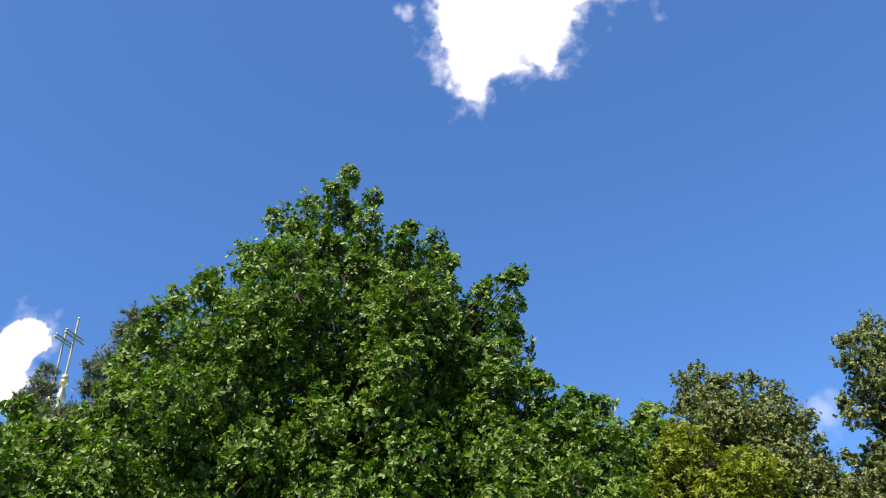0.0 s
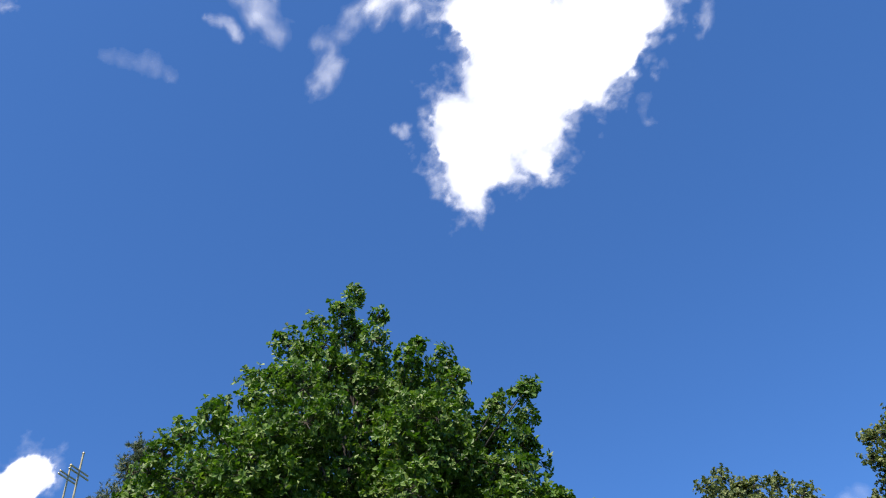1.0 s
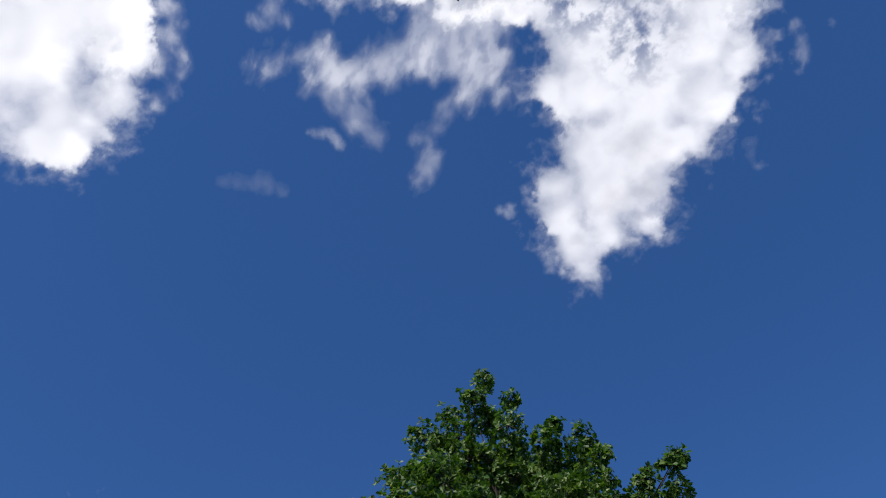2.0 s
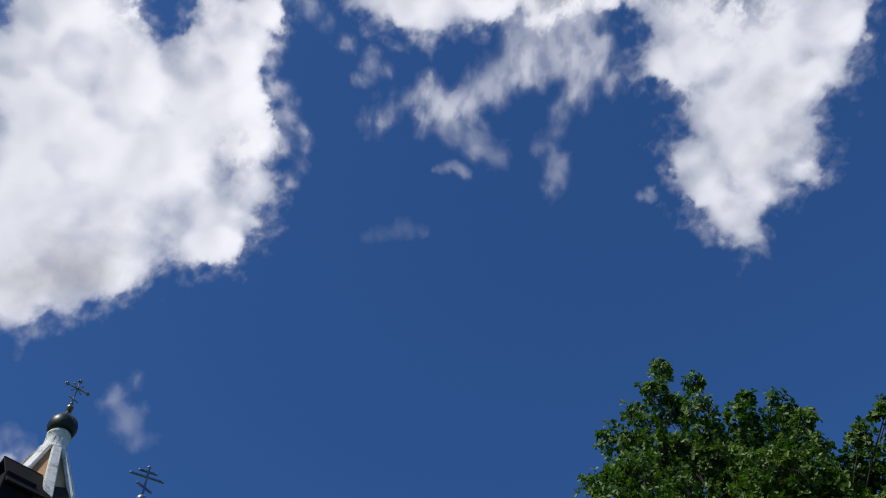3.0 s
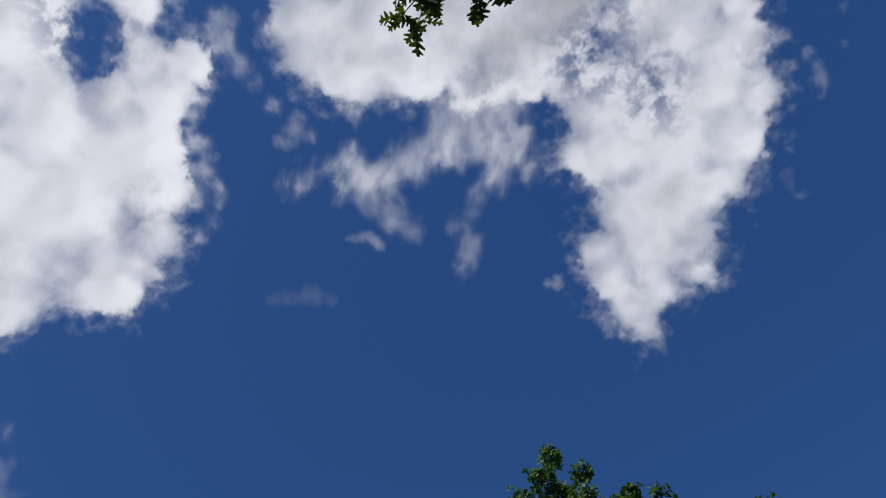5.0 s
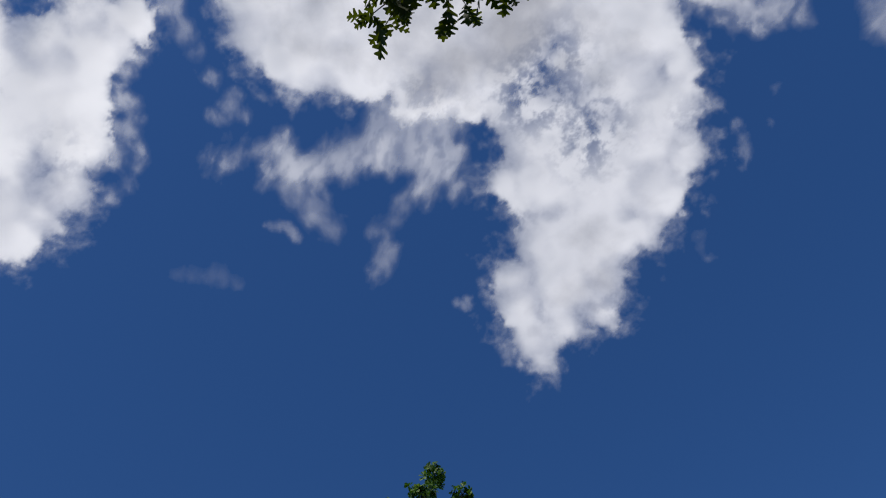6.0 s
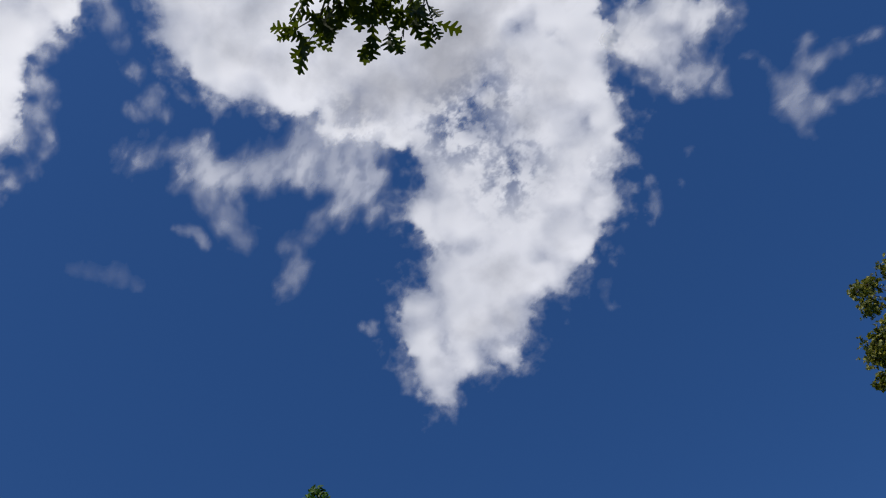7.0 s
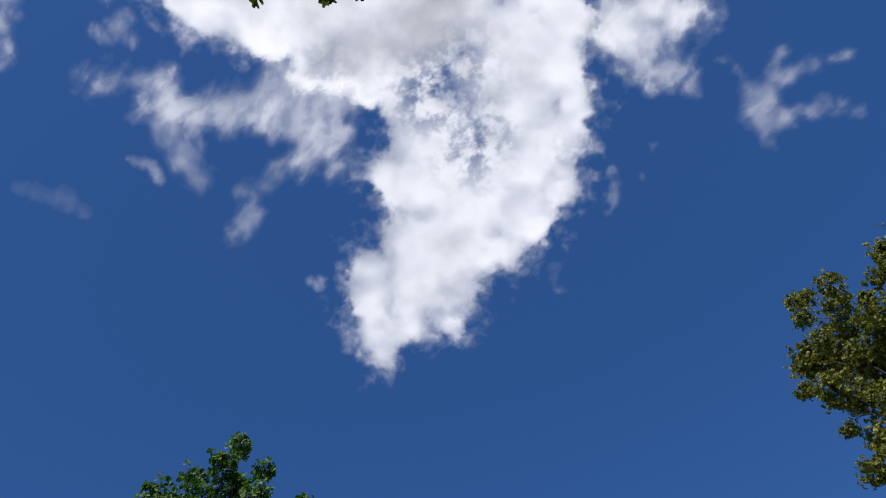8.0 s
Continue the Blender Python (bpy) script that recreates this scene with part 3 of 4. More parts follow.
def crown_lobes(outline, dist, spread, rng, fill, low_el, size, fill_az=None):
    """Lobes of foliage: those of the crown's rim, and more inside it."""
    lobes = []
    for az, el, r in outline:
        dd = dist + rng.uniform(-0.45, 0.45) * spread
        lobes.append((spot(az, el, dd), max(0.12, radians(r) * dd / math.cos(radians(el)))))
    az = np.array([q[0] for q in outline])
    el = np.array([q[1] for q in outline])
    rr = np.array([q[2] for q in outline])
    lo, hi = az.min() - rr.max(), az.max() + rr.max()
    grid = np.linspace(lo, hi, 300)
    q = (grid[:, None] - az) * np.cos(np.radians(el))
    rim = np.where(np.abs(q) < rr, el + np.sqrt(np.clip(rr ** 2 - q ** 2, 0, None)), -90).max(1)
    known = np.where(rim > -90)[0]
    for k in np.where(rim <= -90)[0]:
        left, right = known[known < k], known[known > k]
        rim[k] = min(rim[left[-1]] if len(left) else 90, rim[right[0]] if len(right) else 90) - 1.0
    seats = [(q[0], q[1]) for q in outline]
    for k in range(fill):
        best, best_gap = None, -1
        for attempt in range(40):
            a = rng.uniform(*(fill_az or (lo, hi)))
            dd = dist + rng.uniform(-1, 0.9) * spread
            r = rng.uniform(*size)
            deg = math.degrees(r / dd)
            span = rim[np.abs(grid - a) < deg * 0.9]
            if not len(span) or span.min() - deg * 0.95 < low_el:
                continue
            e = rng.uniform(low_el, span.min() - deg * 0.95)
            gap = min((a - x) ** 2 * 0.7 + (e - y) ** 2 for x, y in seats)
            if gap > best_gap:
                best, best_gap = (a, e, dd, r), gap
            if attempt > 7 and best:
                break
        if best:
            seats.append(best[:2])
            lobes.append((spot(*best[:3]), best[3]))
    return lobes


def skeleton(base, top, lobes, rng, girth, bow=0.3, rim=0):
    """Trunk and limbs: every limb leaves the trunk below its lobe and rises to it."""
    base, top = np.array(base, float), np.array(top, float)
    s = np.linspace(0, 1, 14)
    path = base + (top - base) * s[:, None]
    path[:, :2] += bow * 0.25 * np.stack([np.sin(s * 5), np.cos(s * 4) - 1], -1) * (s * (1 - s) * 4)[:, None]
    rad = girth * (1 - s) ** 0.8 + 0.015
    rad[0] *= 1.5
    trunk = tube_arrays(path, rad, 12)
    limbs = []
    rim = rim or len(lobes)
    middles = np.array([c for c, r in lobes])
    for k, (c, r) in enumerate(lobes):
        if k < rim:
            h = np.clip((c[2] - base[2]) / (top[2] - base[2]) - rng.uniform(0.12, 0.3) - 0.04 * np.hypot(*(c - top)[:2]), 0.18, 0.95)
            start = np.array([np.interp(h, s, path[:, i]) for i in range(3)])
            t0 = min(0.4 * np.interp(h, s, rad), 0.009 + 0.007 * np.linalg.norm(c - start))
        else:
            near = np.argsort(np.linalg.norm(middles[:k] - c, axis=1))[:1]
            start, t0 = middles[near[0]], 0.011
        mid = (start + c) / 2 + (0, 0, 0.12 * np.linalg.norm(c - start)) + rng.normal(size=3) * 0.12
        u = np.linspace(0, 1, 7)[:, None]
        pts = (1 - u) ** 2 * start + 2 * u * (1 - u) * mid + u * u * c
        limbs.append(tube_arrays(pts, np.linspace(t0, 0.006, 7), 5))
    return trunk, limbs


def tree(name, label, base, top, lobes, rng, girth, templates, leaf_mat, bark, per_area, gap, lift=0.35, crown_label="", group="", spread=0.25, rim=0, inside=None):
    root = thing(name, base, label, "tree", group=group)
    o = np.array(base, float)
    trunk, limbs = skeleton(base, top, lobes, rng, girth, rim=rim)
    mesh_object("trunk", trunk[0] - o, trunk[1], bark, root, smooth=True)
    split = rim or len(lobes)
    places, ways, twigs = grow(lobes[:split], rng, per_area * 1.15, gap, lift, 18)
    inner = grow(lobes[split:], rng, per_area, gap, lift) if split < len(lobes) else None
    v, f = merge(limbs + twigs + (inner[2] if inner else []))
    mesh_object("branchwork", v - o, f, bark, root, smooth=True)["kind"] = "stuff"
    v, f = scatter(templates, places, ways, rng, spread)
    if inner:
        v, f = merge([(v, f), scatter(inside or templates, inner[0], inner[1], rng, spread)])
    crown = mesh_object("crown", v - o, f, leaf_mat, root, crown_label)
    crown["kind"] = "stuff"
    return root


OAK_UPPER = [
    (8.6, 41.6, 0.73), (10.0, 40.3, 0.97), (6.4, 40.1, 0.65), (7.2, 38.5, 1.13), (12.1, 39.4, 0.81), (9.2, 38.7, 1.41), (14.7, 38.1, 1.05),
    (13.2, 37.2, 1.29), (11.2, 36.4, 1.62), (17.3, 35.7, 0.97), (17.4, 34.1, 0.89), (15.4, 35.5, 1.41), (3.2, 37.8, 0.61), (4.2, 36.8, 1.13),
    (1.2, 36.3, 1.13), (0.0, 35.2, 0.81), (2.3, 34.7, 1.62), (0.5, 33.4, 1.01), (7.2, 36.1, 1.82), (5.3, 34.4, 1.82), (20.1, 33.7, 0.65),
    (20.8, 32.7, 1.13), (22.6, 31.7, 1.05), (18.9, 32.1, 1.05), (23.9, 30.6, 1.01),
]
OAK_LOWER = [
    (-5.1, 33.4, 0.65), (-5.9, 33.8, 0.57), (-2.9, 33.0, 0.73), (-5.1, 31.7, 0.97), (-2.6, 31.2, 1.13), (-4.3, 29.8, 1.13), (-0.8, 31.3, 1.21),
    (-3.7, 28.3, 1.29), (-5.6, 26.3, 0.81), (-6.6, 25.8, 0.73), (-4.4, 25.4, 1.21), (-6.6, 24.0, 1.01), (-8.8, 24.4, 0.81), (-9.6, 23.3, 1.01),
    (-10.8, 23.7, 0.49), (-8.0, 22.3, 1.62), (24.6, 29.2, 1.13), (25.5, 27.6, 1.13), (25.9, 25.7, 1.29), (26.8, 23.1, 1.41), (25.3, 24.7, 1.41),
    (28.2, 21.5, 1.62), (30.4, 21.8, 1.62), (31.5, 23.4, 0.89), (29.2, 19.7, 1.62),
]
YOUNG_OAK = [
    (-14.3, 22.6, 0.81), (-13.4, 22.1, 0.61), (-14.4, 21.4, 0.89), (-12.3, 21.0, 0.81), (-10.7, 21.4, 0.81), (-12.3, 19.5, 1.41), (-9.9, 19.4, 1.41),
    (-13.9, 19.2, 1.01),
]
LINDEN = [
    (-17.1, 24.4, 0.73), (-18.4, 24.7, 0.73), (-17.0, 22.8, 1.01), (-19.3, 23.5, 1.01), (-20.3, 23.7, 0.73), (-21.8, 23.4, 0.73), (-23.0, 22.3, 0.89),
    (-20.9, 21.7, 1.41), (-18.4, 21.4, 1.41), (-23.4, 21.1, 1.01), (-24.6, 20.3, 0.61), (-23.0, 19.0, 1.21), (-24.6, 18.7, 0.61), (-21.4, 19.7, 1.62),
    (-23.1, 17.2, 1.21), (-24.6, 17.3, 1.01), (-26.1, 17.6, 0.4), (-24.9, 16.2, 0.81),
]
YELLOW = [
    (-15.7, 21.0, 0.89), (-16.5, 20.3, 1.01), (-14.8, 19.8, 1.01), (-17.3, 18.7, 1.21), (-19.5, 18.5, 1.01), (-20.8, 18.0, 0.89), (-21.3, 16.7, 0.89),
    (-15.6, 18.2, 1.62), (-18.7, 17.0, 1.62),
]
TALL_A = [
    (-42.1, 40.1, 0.57), (-41.8, 38.9, 0.65), (-43.0, 40.0, 0.49), (-45.1, 39.8, 0.73), (-44.7, 38.6, 0.89), (-43.9, 37.1, 1.13), (-45.8, 36.4, 1.21),
    (-46.5, 37.8, 0.49), (-42.0, 37.2, 0.81), (-40.6, 36.7, 1.13), (-39.8, 36.4, 0.89), (-42.0, 35.5, 1.41), (-38.6, 35.1, 0.5), (-40.4, 34.3, 1.21),
    (-43.6, 34.6, 1.62), (-41.5, 32.9, 1.21), (-39.5, 31.9, 0.49), (-40.9, 30.8, 0.81), (-39.2, 29.3, 0.89), (-48.7, 38.2, 0.89), (-49.9, 39.5, 0.61),
    (-50.5, 37.9, 2.02), (-48.8, 35.4, 2.43), (-46.0, 33.7, 2.43), (-44.0, 31.6, 2.02), (-41.3, 29.0, 1.82), (-53.5, 38.6, 1.62),
]
TALL_B = [
    (-28.6, 24.4, 0.49), (-29.5, 24.3, 0.73), (-30.6, 24.8, 0.81), (-28.3, 23.2, 0.57), (-29.2, 22.6, 0.89), (-30.6, 23.3, 1.21), (-27.2, 20.8, 0.49),
    (-27.5, 19.8, 0.73), (-28.5, 19.3, 0.73), (-28.6, 21.3, 1.01), (-26.9, 16.9, 0.73), (-27.8, 17.6, 0.61), (-27.5, 15.9, 1.01), (-25.7, 15.7, 0.61),
    (-31.5, 22.3, 1.62), (-30.2, 19.1, 1.62), (-28.7, 15.7, 1.62),
]
PINE_A = [
    (25.2, 30.2, 0.81), (25.6, 29.1, 0.81), (24.7, 29.6, 0.73), (27.3, 26.8, 0.65), (26.4, 27.1, 0.81), (27.4, 25.5, 0.49), (25.6, 26.1, 1.21),
    (26.4, 24.6, 1.21), (24.7, 23.6, 1.21),
]
PINE_B = [
    (30.3, 26.1, 0.49), (30.6, 25.3, 0.65), (29.9, 25.0, 0.57), (30.8, 24.2, 0.73), (29.9, 23.4, 0.81), (31.3, 23.9, 0.61),
]


def plant_oak():
    rng = np.random.default_rng(3)
    tufts = [rosette(OAK_BLADE, int(rng.integers(6, 9)), 0.080, rng, (35, 110)) for k in range(8)]
    plain = [rosette(OVAL_BLADE, int(rng.integers(6, 9)), 0.080, rng, (35, 110)) for k in range(8)]
    lobes = crown_lobes([(a, e - 0.05, 0.92 * r) for a, e, r in OAK_UPPER + OAK_LOWER], 9.8, 1.6, rng, 330, 13, (0.26, 0.46))
    tree("oak_tree", "tall leafy green oak tree with dense glossy foliage", (-1.3, 10.6, -0.05), spot(8.8, 37.5, 10.6), lobes, rng, 0.17, tufts, OAK_LEAF, BARK, 120, 0.10, rim=50, inside=plain)
    rng = np.random.default_rng(5)
    lobes = crown_lobes(YOUNG_OAK, 10.0, 0.6, rng, 45, 9, (0.2, 0.32))
    tree("young_oak_tree", "smaller oak tree with lobed dark green leaves", (2.2, 9.9, -0.05), spot(-13, 17.5, 10.3), lobes, rng, 0.07, tufts, OAK_LEAF, BARK, 110, 0.10, rim=8, inside=plain)


def plant_lindens():
    rng = np.random.default_rng(11)
    small = [rosette(ROUND_BLADE, int(rng.integers(6, 9)), 0.063, rng, (50, 112)) for k in range(8)]
    big = [rosette(ROUND_BLADE, int(rng.integers(6, 9)), 0.068, rng, (50, 112)) for k in range(8)]
    lobes = crown_lobes(LINDEN, 20.0, 1.4, rng, 105, 10, (0.35, 0.6))
    tree("linden_tree", "grey-green linden tree with pale seed bracts", (7.5, 18.6, -0.05), spot(-20.5, 22, 20.4), lobes, rng, 0.2, big, LINDEN_LEAF, BARK, 125, 0.105, group="lindens", rim=18)
    lobes = crown_lobes([(a - 0.4, e, r) for a, e, r in TALL_A], 14.0, 1.5, rng, 75, 14, (0.3, 0.55), (-57, -42.5))
    tree("linden_tree", "tall linden tree tinged yellow, sparse drooping twigs", (10.6, 9.6, -0.05), spot(-48, 35, 14.6), lobes, rng, 0.26, small, TALL_LEAF, BARK, 235, 0.10, 0.15, group="lindens", rim=27)
    lobes = crown_lobes(TALL_B, 17.0, 1.2, rng, 45, 11, (0.35, 0.55), (-35, -28.5))
    tree("linden_tree", "linden tree with yellowing leaves on drooping branches", (9.6, 14.2, -0.05), spot(-31.5, 21.5, 17.4), lobes, rng, 0.2, small, LINDEN_LEAF, BARK, 190, 0.105, 0.15, group="lindens", rim=17)
    leaves = [rosette(LONG_BLADE, int(rng.integers(6, 9)), 0.06, rng, (40, 110)) for k in range(6)]
    lobes = crown_lobes(YELLOW, 9.2, 0.5, rng, 50, 8, (0.2, 0.32))
    tree("ash_tree", "bright yellow-green young tree below the lindens", (2.85, 8.85, -0.05), spot(-17.5, 15.5, 9.4), lobes, rng, 0.07, leaves, YELLOW_LEAF, BARK, 220, 0.09, rim=9)


def plant_pines():
    rng = np.random.default_rng(21)
    tufts = [needle_tuft(15, 0.15, rng) for k in range(6)]
    for outline, base, top, low in ((PINE_A, (-10.7, 21.8, -0.05), (25.2, 29.6, 24.0), 12), (PINE_B, (-12.2, 21.0, -0.05), (30.2, 25.6, 24.0), 12)):
        lobes = crown_lobes([(a, e, r * 1.25) for a, e, r in outline], 24.0, 1.4, rng, 40, low, (0.4, 0.7))
        tree("pine_tree", "bluish-green pine tree standing behind the oak", base, spot(*top), lobes, rng, 0.2, tufts, NEEDLE, PINE_BARK, 62, 0.09, 0.5, group="pines", spread=0.35, rim=7)


plant_oak()
plant_lindens()
plant_pines()


# ---- oak bough overhead ----
def overhead_oak():
    """An oak beside the viewer; only the end of one bough, with its separate leaves, hangs into sight. Its unseen crown
    is added to keep sun off the bough.
    """
    rng = np.random.default_rng(8)
    base = np.array((-2.3, -3.3, -0.05))
    root = thing("oak_tree", base, "oak tree with a bough of lobed leaves overhanging", "tree")
    trunk = tube_arrays([base, base + (0.02, 0.05, 1.2), base + (-0.05, 0.1, 2.6), base + (-0.1, 0.1, 4.4), base + (0.1, -0.1, 6.5), base + (0.0, -0.2, 8.2)], [0.30, 0.21, 0.19, 0.16, 0.10, 0.03], 14)
    mesh_object("trunk", trunk[0] - base, trunk[1], BARK, root, smooth=True)

    def over(az, el, d=3.3):
        return np.array((0.1, 0.25, 1.8)) + np.array(heading(az - 2.0, el)) * d

    end = over(-8, 82)
    side = over(-75, 78)
    pieces = [tube_arrays([base + (-0.05, 0.1, 3.4), base + (0.8, 1.1, 4.5), (-0.5, -0.8, 5.1), end], [0.09, 0.06, 0.03, 0.009], 8),
              tube_arrays([(-0.5, -0.8, 5.1), (0.5, -0.3, 5.15), side], [0.025, 0.015, 0.007], 6)]
    stations = [(0.09, 0.010, 0), (0.15, 0.030, 0), (0.19, 0.11, 0.05), (0.24, 0.12, 0.06), (0.28, 0.036, 0), (0.35, 0.045, 0), (0.39, 0.21, 0.09), (0.45, 0.21, 0.10),
                (0.50, 0.048, 0), (0.56, 0.055, 0), (0.60, 0.29, 0.10), (0.66, 0.28, 0.11), (0.72, 0.058, 0), (0.77, 0.060, 0), (0.81, 0.21, 0.07), (0.86, 0.19, 0.06), (0.91, 0.07, 0), (0.97, 0.05, 0.02)]
    shapes = []
    for fold, droop in ((0.2, 0.1), (0.45, 0.25), (-0.15, 0.3), (0.3, -0.1)):
        v, f = blade(stations, fold, droop)
        me = mesh_object("leaf", v, f, BACKLIT_LEAF, root).data
        shapes.append(me)
    for ob in [o for o in root.children if o.name.startswith("leaf")]:
        bpy.data.objects.remove(ob)

    def leaf(at, way, size, face):
        way = Vector(way).normalized()
        n = Vector(face) - way * way.dot(Vector(face))
        n.normalize()
        m = Matrix((way.cross(n), way, n)).transposed().to_4x4()
        ob = new("leaf", shapes[int(rng.integers(0, len(shapes)))])
        ob.parent = root
        ob.matrix_basis = Matrix.Translation(Vector(at - base)) @ m @ Matrix.Scale(size, 4)

    def spray(tip, start, count, size=0.118):
        count += 2
        bend = (start + tip) / 2 + rng.normal(size=3) * 0.03
        pieces.append(tube_arrays([start, bend, tip], [0.005, 0.004, 0.002], 4))
        along = tip - start
        along /= np.linalg.norm(along)
        for k in range(count):
            s = 1 - 0.35 * (k // 4) * rng.uniform(0.7, 1)
            at = start + (tip - start) * max(0.1, s)
            way = along * 0.9 + rng.normal(size=3) * 0.65 + (0, 0, -0.12)
            leaf(at, way, size * rng.uniform(0.75, 1.2), rng.normal(size=3) * 0.45 + (0, 0, 1))

    fork_a, fork_b, fork_c = over(-1, 77.8), over(-12, 77.2), over(-24, 76.0)
    for f in (fork_a, fork_b, fork_c):
        pieces.append(tube_arrays([end, (end + f) / 2 + rng.normal(size=3) * 0.02, f], [0.008, 0.006, 0.005], 5))
    for az, el, fork, n in ((9.0, 73.4, fork_a, 5), (12.0, 74.2, fork_a, 4), (4.5, 74.8, fork_a, 6), (9.0, 76.6, fork_a, 6), (0.0, 76.0, fork_a, 6), (-1.5, 77.5, fork_b, 6),
                            (-5.0, 75.4, fork_b, 6), (-9.5, 75.4, fork_b, 6), (-6.5, 73.2, fork_b, 4), (-10.5, 73.0, fork_b, 4), (-8.0, 77.0, fork_b, 5),
                            (-16.0, 73.9, fork_c, 4), (-20.5, 73.6, fork_c, 4), (-20.5, 72.3, fork_c, 4), (-18.5, 75.6, fork_c, 5)):
        spray(over(az, el), fork, n)
    for k in range(12):
        spray(over(rng.uniform(-40, 30), rng.uniform(78, 87)), end, 4)
    twig = over(-60, 68.5)
    pieces.append(tube_arrays([side, (side + twig) / 2, twig], [0.007, 0.006, 0.004], 5))
    for az, el in ((-50.5, 66.9), (-53, 67.9), (-59, 67.7)):
        spray(over(az, el), twig, 4)
    v, f = merge(pieces)
    mesh_object("bough", v - base, f, BARK, root, smooth=True)
    tufts = [rosette(OAK_BLADE, 6, 0.125, rng) for k in range(5)]
    # crown out of view, added on the sunward side to shade the bough
    lobes = [(base + (rng.uniform(-2.4, 1.8), rng.uniform(-2.8, 1.2), rng.uniform(4.9, 8.6)), rng.uniform(0.4, 0.7)) for k in range(30)]
    limbs = skeleton(base, base + (0, -0.2, 8.2), lobes, rng, 0.2)[1]
    places, ways, twigs = grow(lobes, rng, 40, 0.2)
    v, f = merge(limbs + twigs)
    mesh_object("branchwork", v - base, f, BARK, root, smooth=True)["kind"] = "stuff"
    v, f = scatter(tufts, places, ways, rng)
    mesh_object("crown", v - base, f, BACKLIT_LEAF, root)["kind"] = "stuff"


overhead_oak()


# ---- church ----
def rod(bm, a, b, r, sides=8):
    a, b = Vector(a), Vector(b)
    m = Matrix.Translation((a + b) / 2) @ (b - a).to_track_quat("Z", "Y").to_matrix().to_4x4()
    bmesh.ops.create_cone(bm, cap_ends=True, segments=sides, radius1=r, radius2=r, depth=(b - a).length, matrix=m)


def bead(bm, at, r):
    bmesh.ops.create_uvsphere(bm, u_segments=12, v_segments=8, radius=r, matrix=Matrix.Translation(at))


def plain_cross(parent, z, height, arm, mat, turn, beam=0.05, label="", bars=(("top_bar", 0.87, 0.52, 0), ("main_bar", 0.70, 1.0, 0), ("slanted_bar", 0.36, 0.5, 24))):
    """Three-barred cross standing at height z of its parent."""
    rot = Matrix.Rotation(radians(turn), 4, "Z")
    bm = bmesh.new()
    box(bm, (beam, beam, height), (0, 0, z + height / 2), rot, beam * 0.15)
    up = part("cross", bm, mat, parent, label)
    for name, h, w, lean in bars:
        bm = bmesh.new()
        tilt = rot @ Matrix.Translation((0, 0, z + height * h)) @ Matrix.Rotation(radians(lean), 4, "Y")
        box(bm, (arm * w, beam * 0.8, beam), (0, 0, 0), tilt, beam * 0.15)
        for s in (-1, 1):
            bead(bm, tilt @ Vector((s * arm * w / 2, 0, 0)), beam * 0.62)
        part(name, bm, mat, up)
    bm = bmesh.new()
    bead(bm, (0, 0, z + height + beam * 0.4), beam * 0.9)
    part("finial", bm, mat, up)
    bm = bmesh.new()
    bead(bm, (0, 0, z - 0.02), beam * 2.2)
    part("orb", bm, mat, up, "", True)
    return up


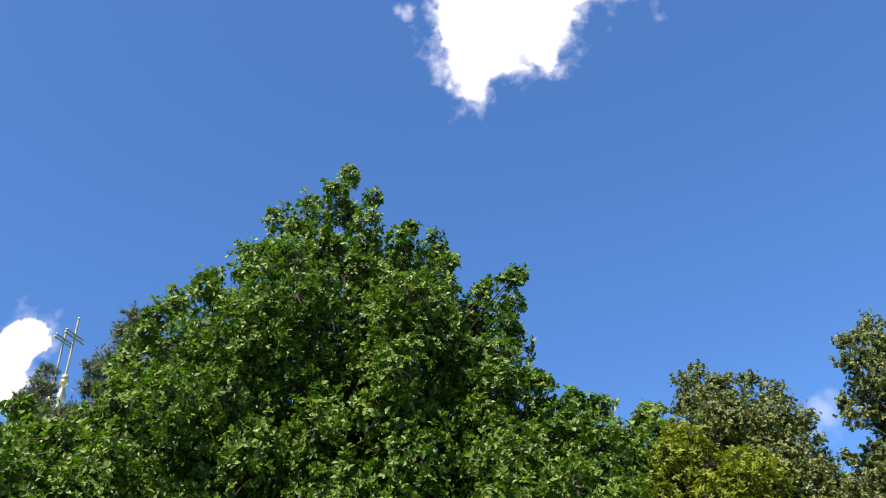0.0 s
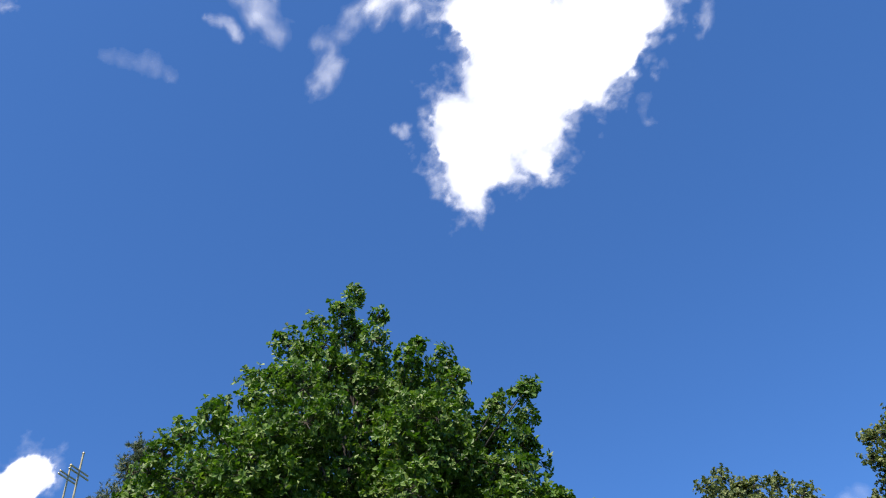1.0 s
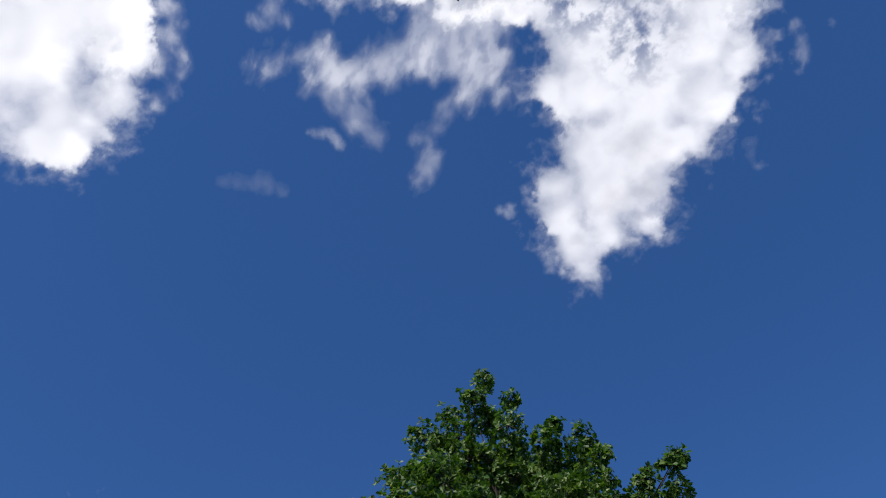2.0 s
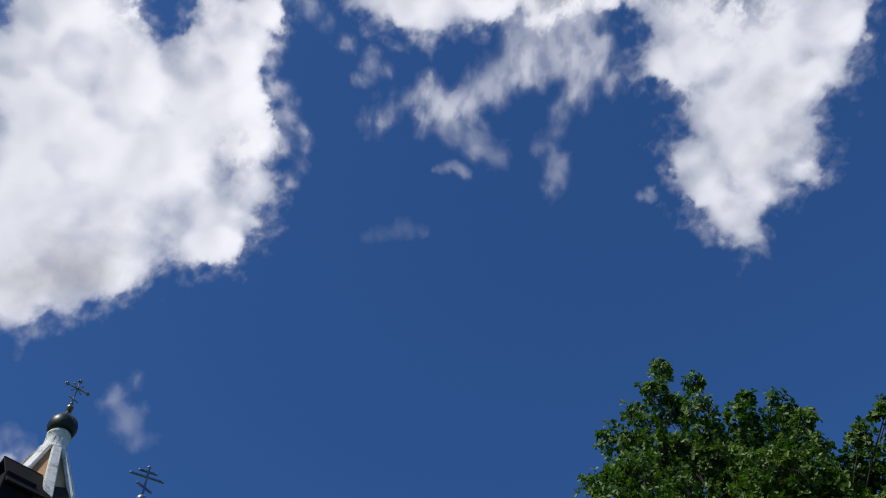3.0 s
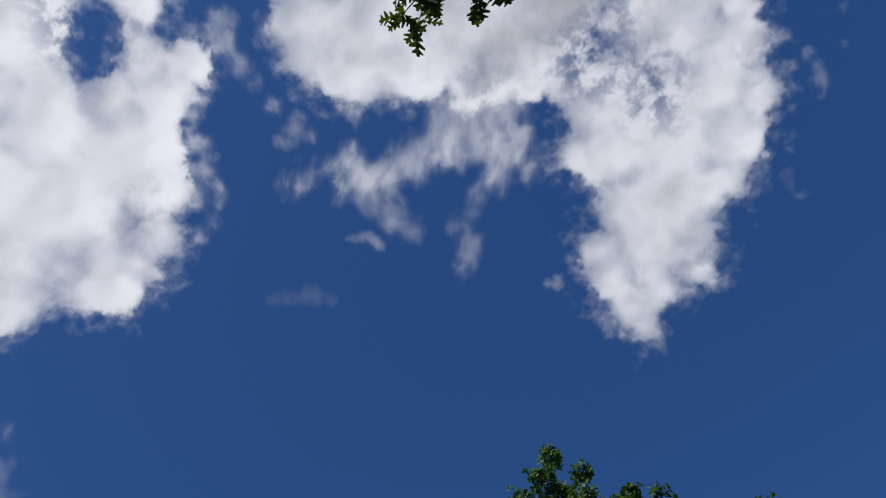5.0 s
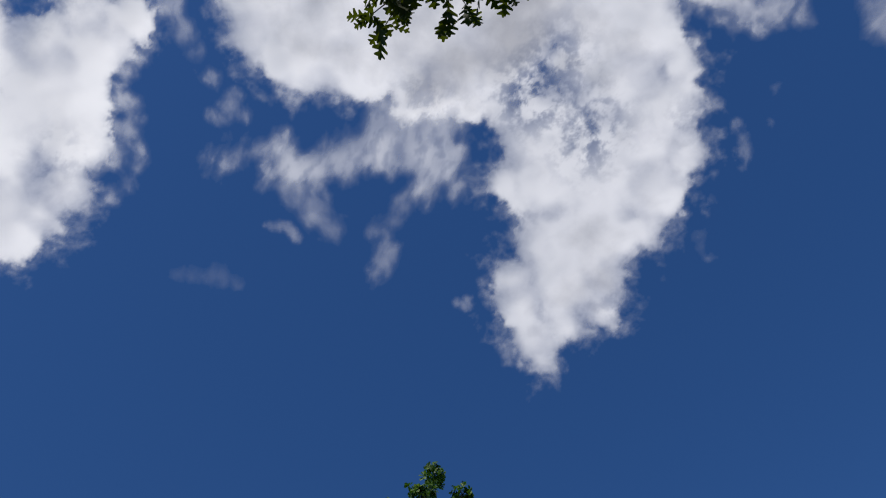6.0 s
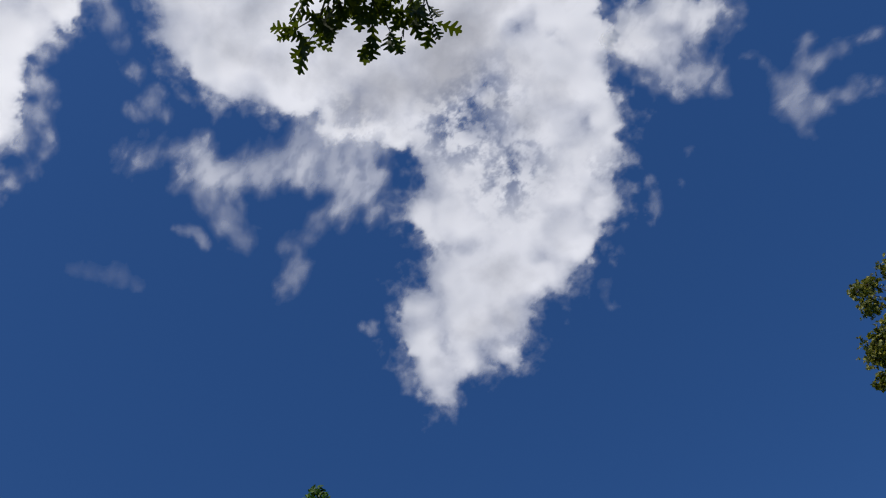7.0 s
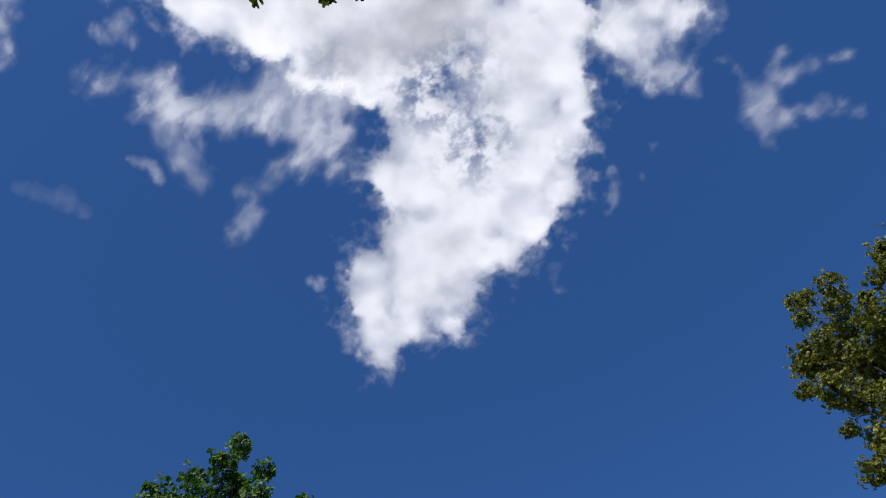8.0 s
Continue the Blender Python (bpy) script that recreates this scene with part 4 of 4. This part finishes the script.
def bell_tower():
    at = spot(62.2, 0, 22.0)
    turn = 62.2
    root = thing("bell_tower", (at[0], at[1], -0.05), "white-ribbed tented bell tower with a black onion cupola", "tower", turn)
    # local axes: -y faces the viewer, -x lies to the left
    bm = bmesh.new()
    lathe(bm, [(2.7, 0), (2.7, 12.6), (2.95, 12.75), (2.95, 13.0), (2.8, 13.1)], 8, radians(22.5))
    part("wall", bm, PLASTER, root)
    z0, r0, z1, r1 = 13.1, 2.75, 18.70, 0.38
    bm = bmesh.new()
    lathe(bm, [(r0 - 0.06, z0), (r1 - 0.05, z1)], 8, radians(10))
    part("tent_roof", bm, OCHRE, root, "ochre brick tent faces")
    for i in range(8):
        a = radians(10) + 2 * math.pi * i / 8
        foot, head = Vector((r0 * math.cos(a), r0 * math.sin(a), z0)), Vector((r1 * math.cos(a), r1 * math.sin(a), z1))
        way = head - foot
        m = Matrix.Translation((foot + head) / 2) @ Matrix.Rotation(a, 4, "Z") @ Matrix.Rotation(-math.atan2(r0 - r1, z1 - z0), 4, "Y")
        bm = bmesh.new()
        box(bm, (0.15, 0.34, way.length), (0.0, 0, 0), m, 0.03)
        for v in bm.verts:
            k = (v.co.z - z0) / (z1 - z0)
            c = foot + way * k
            q = v.co - c
            v.co = c + q * (1.15 - 0.35 * k)
        part("rib", bm, PLASTER, root)
    bm = bmesh.new()
    lathe(bm, [(0.40, 18.62), (0.45, 18.67), (0.45, 18.74), (0.39, 18.78), (0.36, 18.82), (0.33, 19.33), (0.36, 19.36), (0.36, 19.41), (0.32, 19.44), (0.31, 19.55)], 24)
    drum = part("drum", bm, PLASTER, root, "worn white plaster drum", True)
    for i in range(8):
        a = 2 * math.pi * (i + 0.5) / 8
        bm = bmesh.new()
        box(bm, (0.03, 0.07, 0.24), (0.345, 0, 19.03), Matrix.Rotation(a, 4, "Z"), 0.008)
        part("panel", bm, PLASTER, drum)
    bm = bmesh.new()
    lathe(bm, [(0.25, 19.49), (0.37, 19.50), (0.42, 19.59), (0.45, 19.71), (0.445, 19.85), (0.40, 19.99), (0.30, 20.11), (0.18, 20.21), (0.10, 20.31), (0.065, 20.42), (0.05, 20.49)], 32)
    part("cupola", bm, DARK_METAL, root, "black metal onion cupola", True)
    bm = bmesh.new()
    bead(bm, (0, 0, 20.59), 0.115)
    lathe(bm, [(0.05, 20.45), (0.10, 20.47), (0.05, 20.51)], 16)
    bead(bm, (0, 0, 20.76), 0.06)
    part("orb", bm, OLD_GOLD, root, "tarnished gilded orb", True)
    rot = Matrix.Rotation(radians(18), 4, "Z")
    bm = bmesh.new()
    rod(bm, (0, 0, 20.74), (0, 0, 21.79), 0.022)
    cross = part("cross", bm, OLD_GOLD, root, "tarnished openwork gilded cross")
    bm = bmesh.new()
    rod(bm, rot @ Vector((-0.36, 0, 21.45)), rot @ Vector((0.36, 0, 21.45)), 0.022)
    part("crossbar", bm, OLD_GOLD, cross)
    bm = bmesh.new()
    rod(bm, rot @ Vector((-0.18, 0, 21.01)), rot @ Vector((0.18, 0, 20.93)), 0.018)
    part("footbar", bm, OLD_GOLD, cross)
    for x, z in ((-0.37, 21.45), (0.37, 21.45), (0, 21.77)):
        bm = bmesh.new()
        for dx, dz in ((0, 0.05), (0, -0.05), (0.05, 0), (-0.05, 0)):
            bead(bm, rot @ Vector((x + dx, 0, z + dz)), 0.034)
        part("trefoil", bm, OLD_GOLD, cross)
    bm = bmesh.new()
    for sx in (-1, 1):
        for sz in (-1, 1):
            rod(bm, rot @ Vector((0, 0, 21.45)), rot @ Vector((sx * 0.15, 0, 21.45 + sz * 0.15)), 0.012, 6)
            bead(bm, rot @ Vector((sx * 0.155, 0, 21.45 + sz * 0.155)), 0.03)
    part("ray", bm, OLD_GOLD, cross)
    # dormer whose ridge runs out of the tent to the left
    ridge, length, drop, half = 17.29, 2.0, 1.15, 0.78
    front = -1.30
    dormer = None
    bm = bmesh.new()
    box(bm, (0.9, 2 * half - 0.14, 1.3), (-0.50, front, ridge - 1.55), Matrix.Translation((-1.14, front, 0)) @ Matrix.Rotation(radians(22), 4, "Z") @ Matrix.Translation((0.92, -front, 0)), 0.02)
    dormer = part("dormer", bm, ROOF_METAL, root)
    for s in (-1, 1):
        bm = bmesh.new()
        slope = math.atan2(drop, half)
        m = Matrix.Translation((-1.14, front, ridge)) @ Matrix.Rotation(radians(22), 4, "Z") @ Matrix.Translation((length / 2, 0, 0)) @ Matrix.Rotation(-s * slope, 4, "X")
        run = math.hypot(drop, half) + 0.15
        box(bm, (length, run, 0.06), (0, s * run / 2, -0.03), m, 0.01)
        part("roof_slope", bm, ROOF_METAL, dormer, "dark sheet-metal dormer roof")


def church():
    at = spot(54.72, 0, 27.0)
    root = thing("church", (at[0], at[1], -0.05), "white church body with dark roof and crosses", "church", 54.7)
    bm = bmesh.new()
    box(bm, (9, 9, 14), (0, 0, 7), None, 0.05)
    part("wall", bm, PLASTER, root)
    bm = bmesh.new()
    lathe(bm, [(6.9, 14.0), (6.9, 14.15), (1.5, 16.6)], 4, radians(45))
    part("roof", bm, ROOF_METAL, root)
    bm = bmesh.new()
    lathe(bm, [(1.2, 16.2), (1.2, 18.6), (1.32, 18.7), (1.32, 18.85), (1.15, 18.9)], 24)
    part("drum", bm, PLASTER, root, "", True)
    bm = bmesh.new()
    lathe(bm, [(1.1, 18.85), (1.35, 19.2), (1.42, 19.6), (1.25, 20.1), (0.8, 20.55), (0.35, 20.85), (0.12, 21.15), (0.07, 21.4)], 32)
    part("cupola", bm, DARK_METAL, root, "", True)
    plain_cross(root, 21.4, 1.42, 1.28, STEEL, 14, 0.085, "plain grey steel cross")


def gilded_chapel():
    at = spot(28.95, 0, 36.0)
    root = thing("chapel", (at[0], at[1], -0.05), "white chapel with gilded cupolas and tall crosses", "chapel", 29.0)
    bm = bmesh.new()
    box(bm, (5, 6, 11), (-0.2, 0.8, 5.5), None, 0.05)
    part("wall", bm, PLASTER, root)
    bm = bmesh.new()
    lathe(bm, [(4.4, 11.0), (4.4, 11.15), (0.9, 13.2)], 4, radians(45))
    part("roof", bm, ROOF_METAL, root)
    for x, y, z, h in ((0.0, 0.0, 19.35, 3.05), (-0.42, 2.0, 19.9, 2.95)):
        bm = bmesh.new()
        lathe(bm, [(0.45, 12.0), (0.42, 15.6), (0.5, 15.7), (0.5, 15.8), (0.4, 15.85)], 20)
        bmesh.ops.translate(bm, verts=bm.verts[:], vec=(x, y, 0))
        part("drum", bm, PLASTER, root, "", True)
        bm = bmesh.new()
        lathe(bm, [(0.38, 15.8), (0.58, 16.1), (0.62, 16.4), (0.52, 16.9), (0.30, 17.4), (0.17, 17.8), (0.22, 18.1), (0.26, 18.35), (0.15, 18.65), (0.09, 18.9), (0.20, 19.02), (0.20, 19.15), (0.07, 19.25), (0.05, z + 0.1)], 28)
        bmesh.ops.translate(bm, verts=bm.verts[:], vec=(x, y, 0))
        part("cupola", bm, GOLD, root, "gilded cupola", True)
        lift = 0.1 if y else 0.0
        cr = plain_cross(root, z, h, 1.25, PALE_GOLD, 46, 0.075, "slender gilded cross", (("upper_bar", 0.72 + lift, 0.9, 0), ("main_bar", 0.66 + lift, 1.0, 0)))
        cr.location = (x, y, 0)


bell_tower()
church()
gilded_chapel()
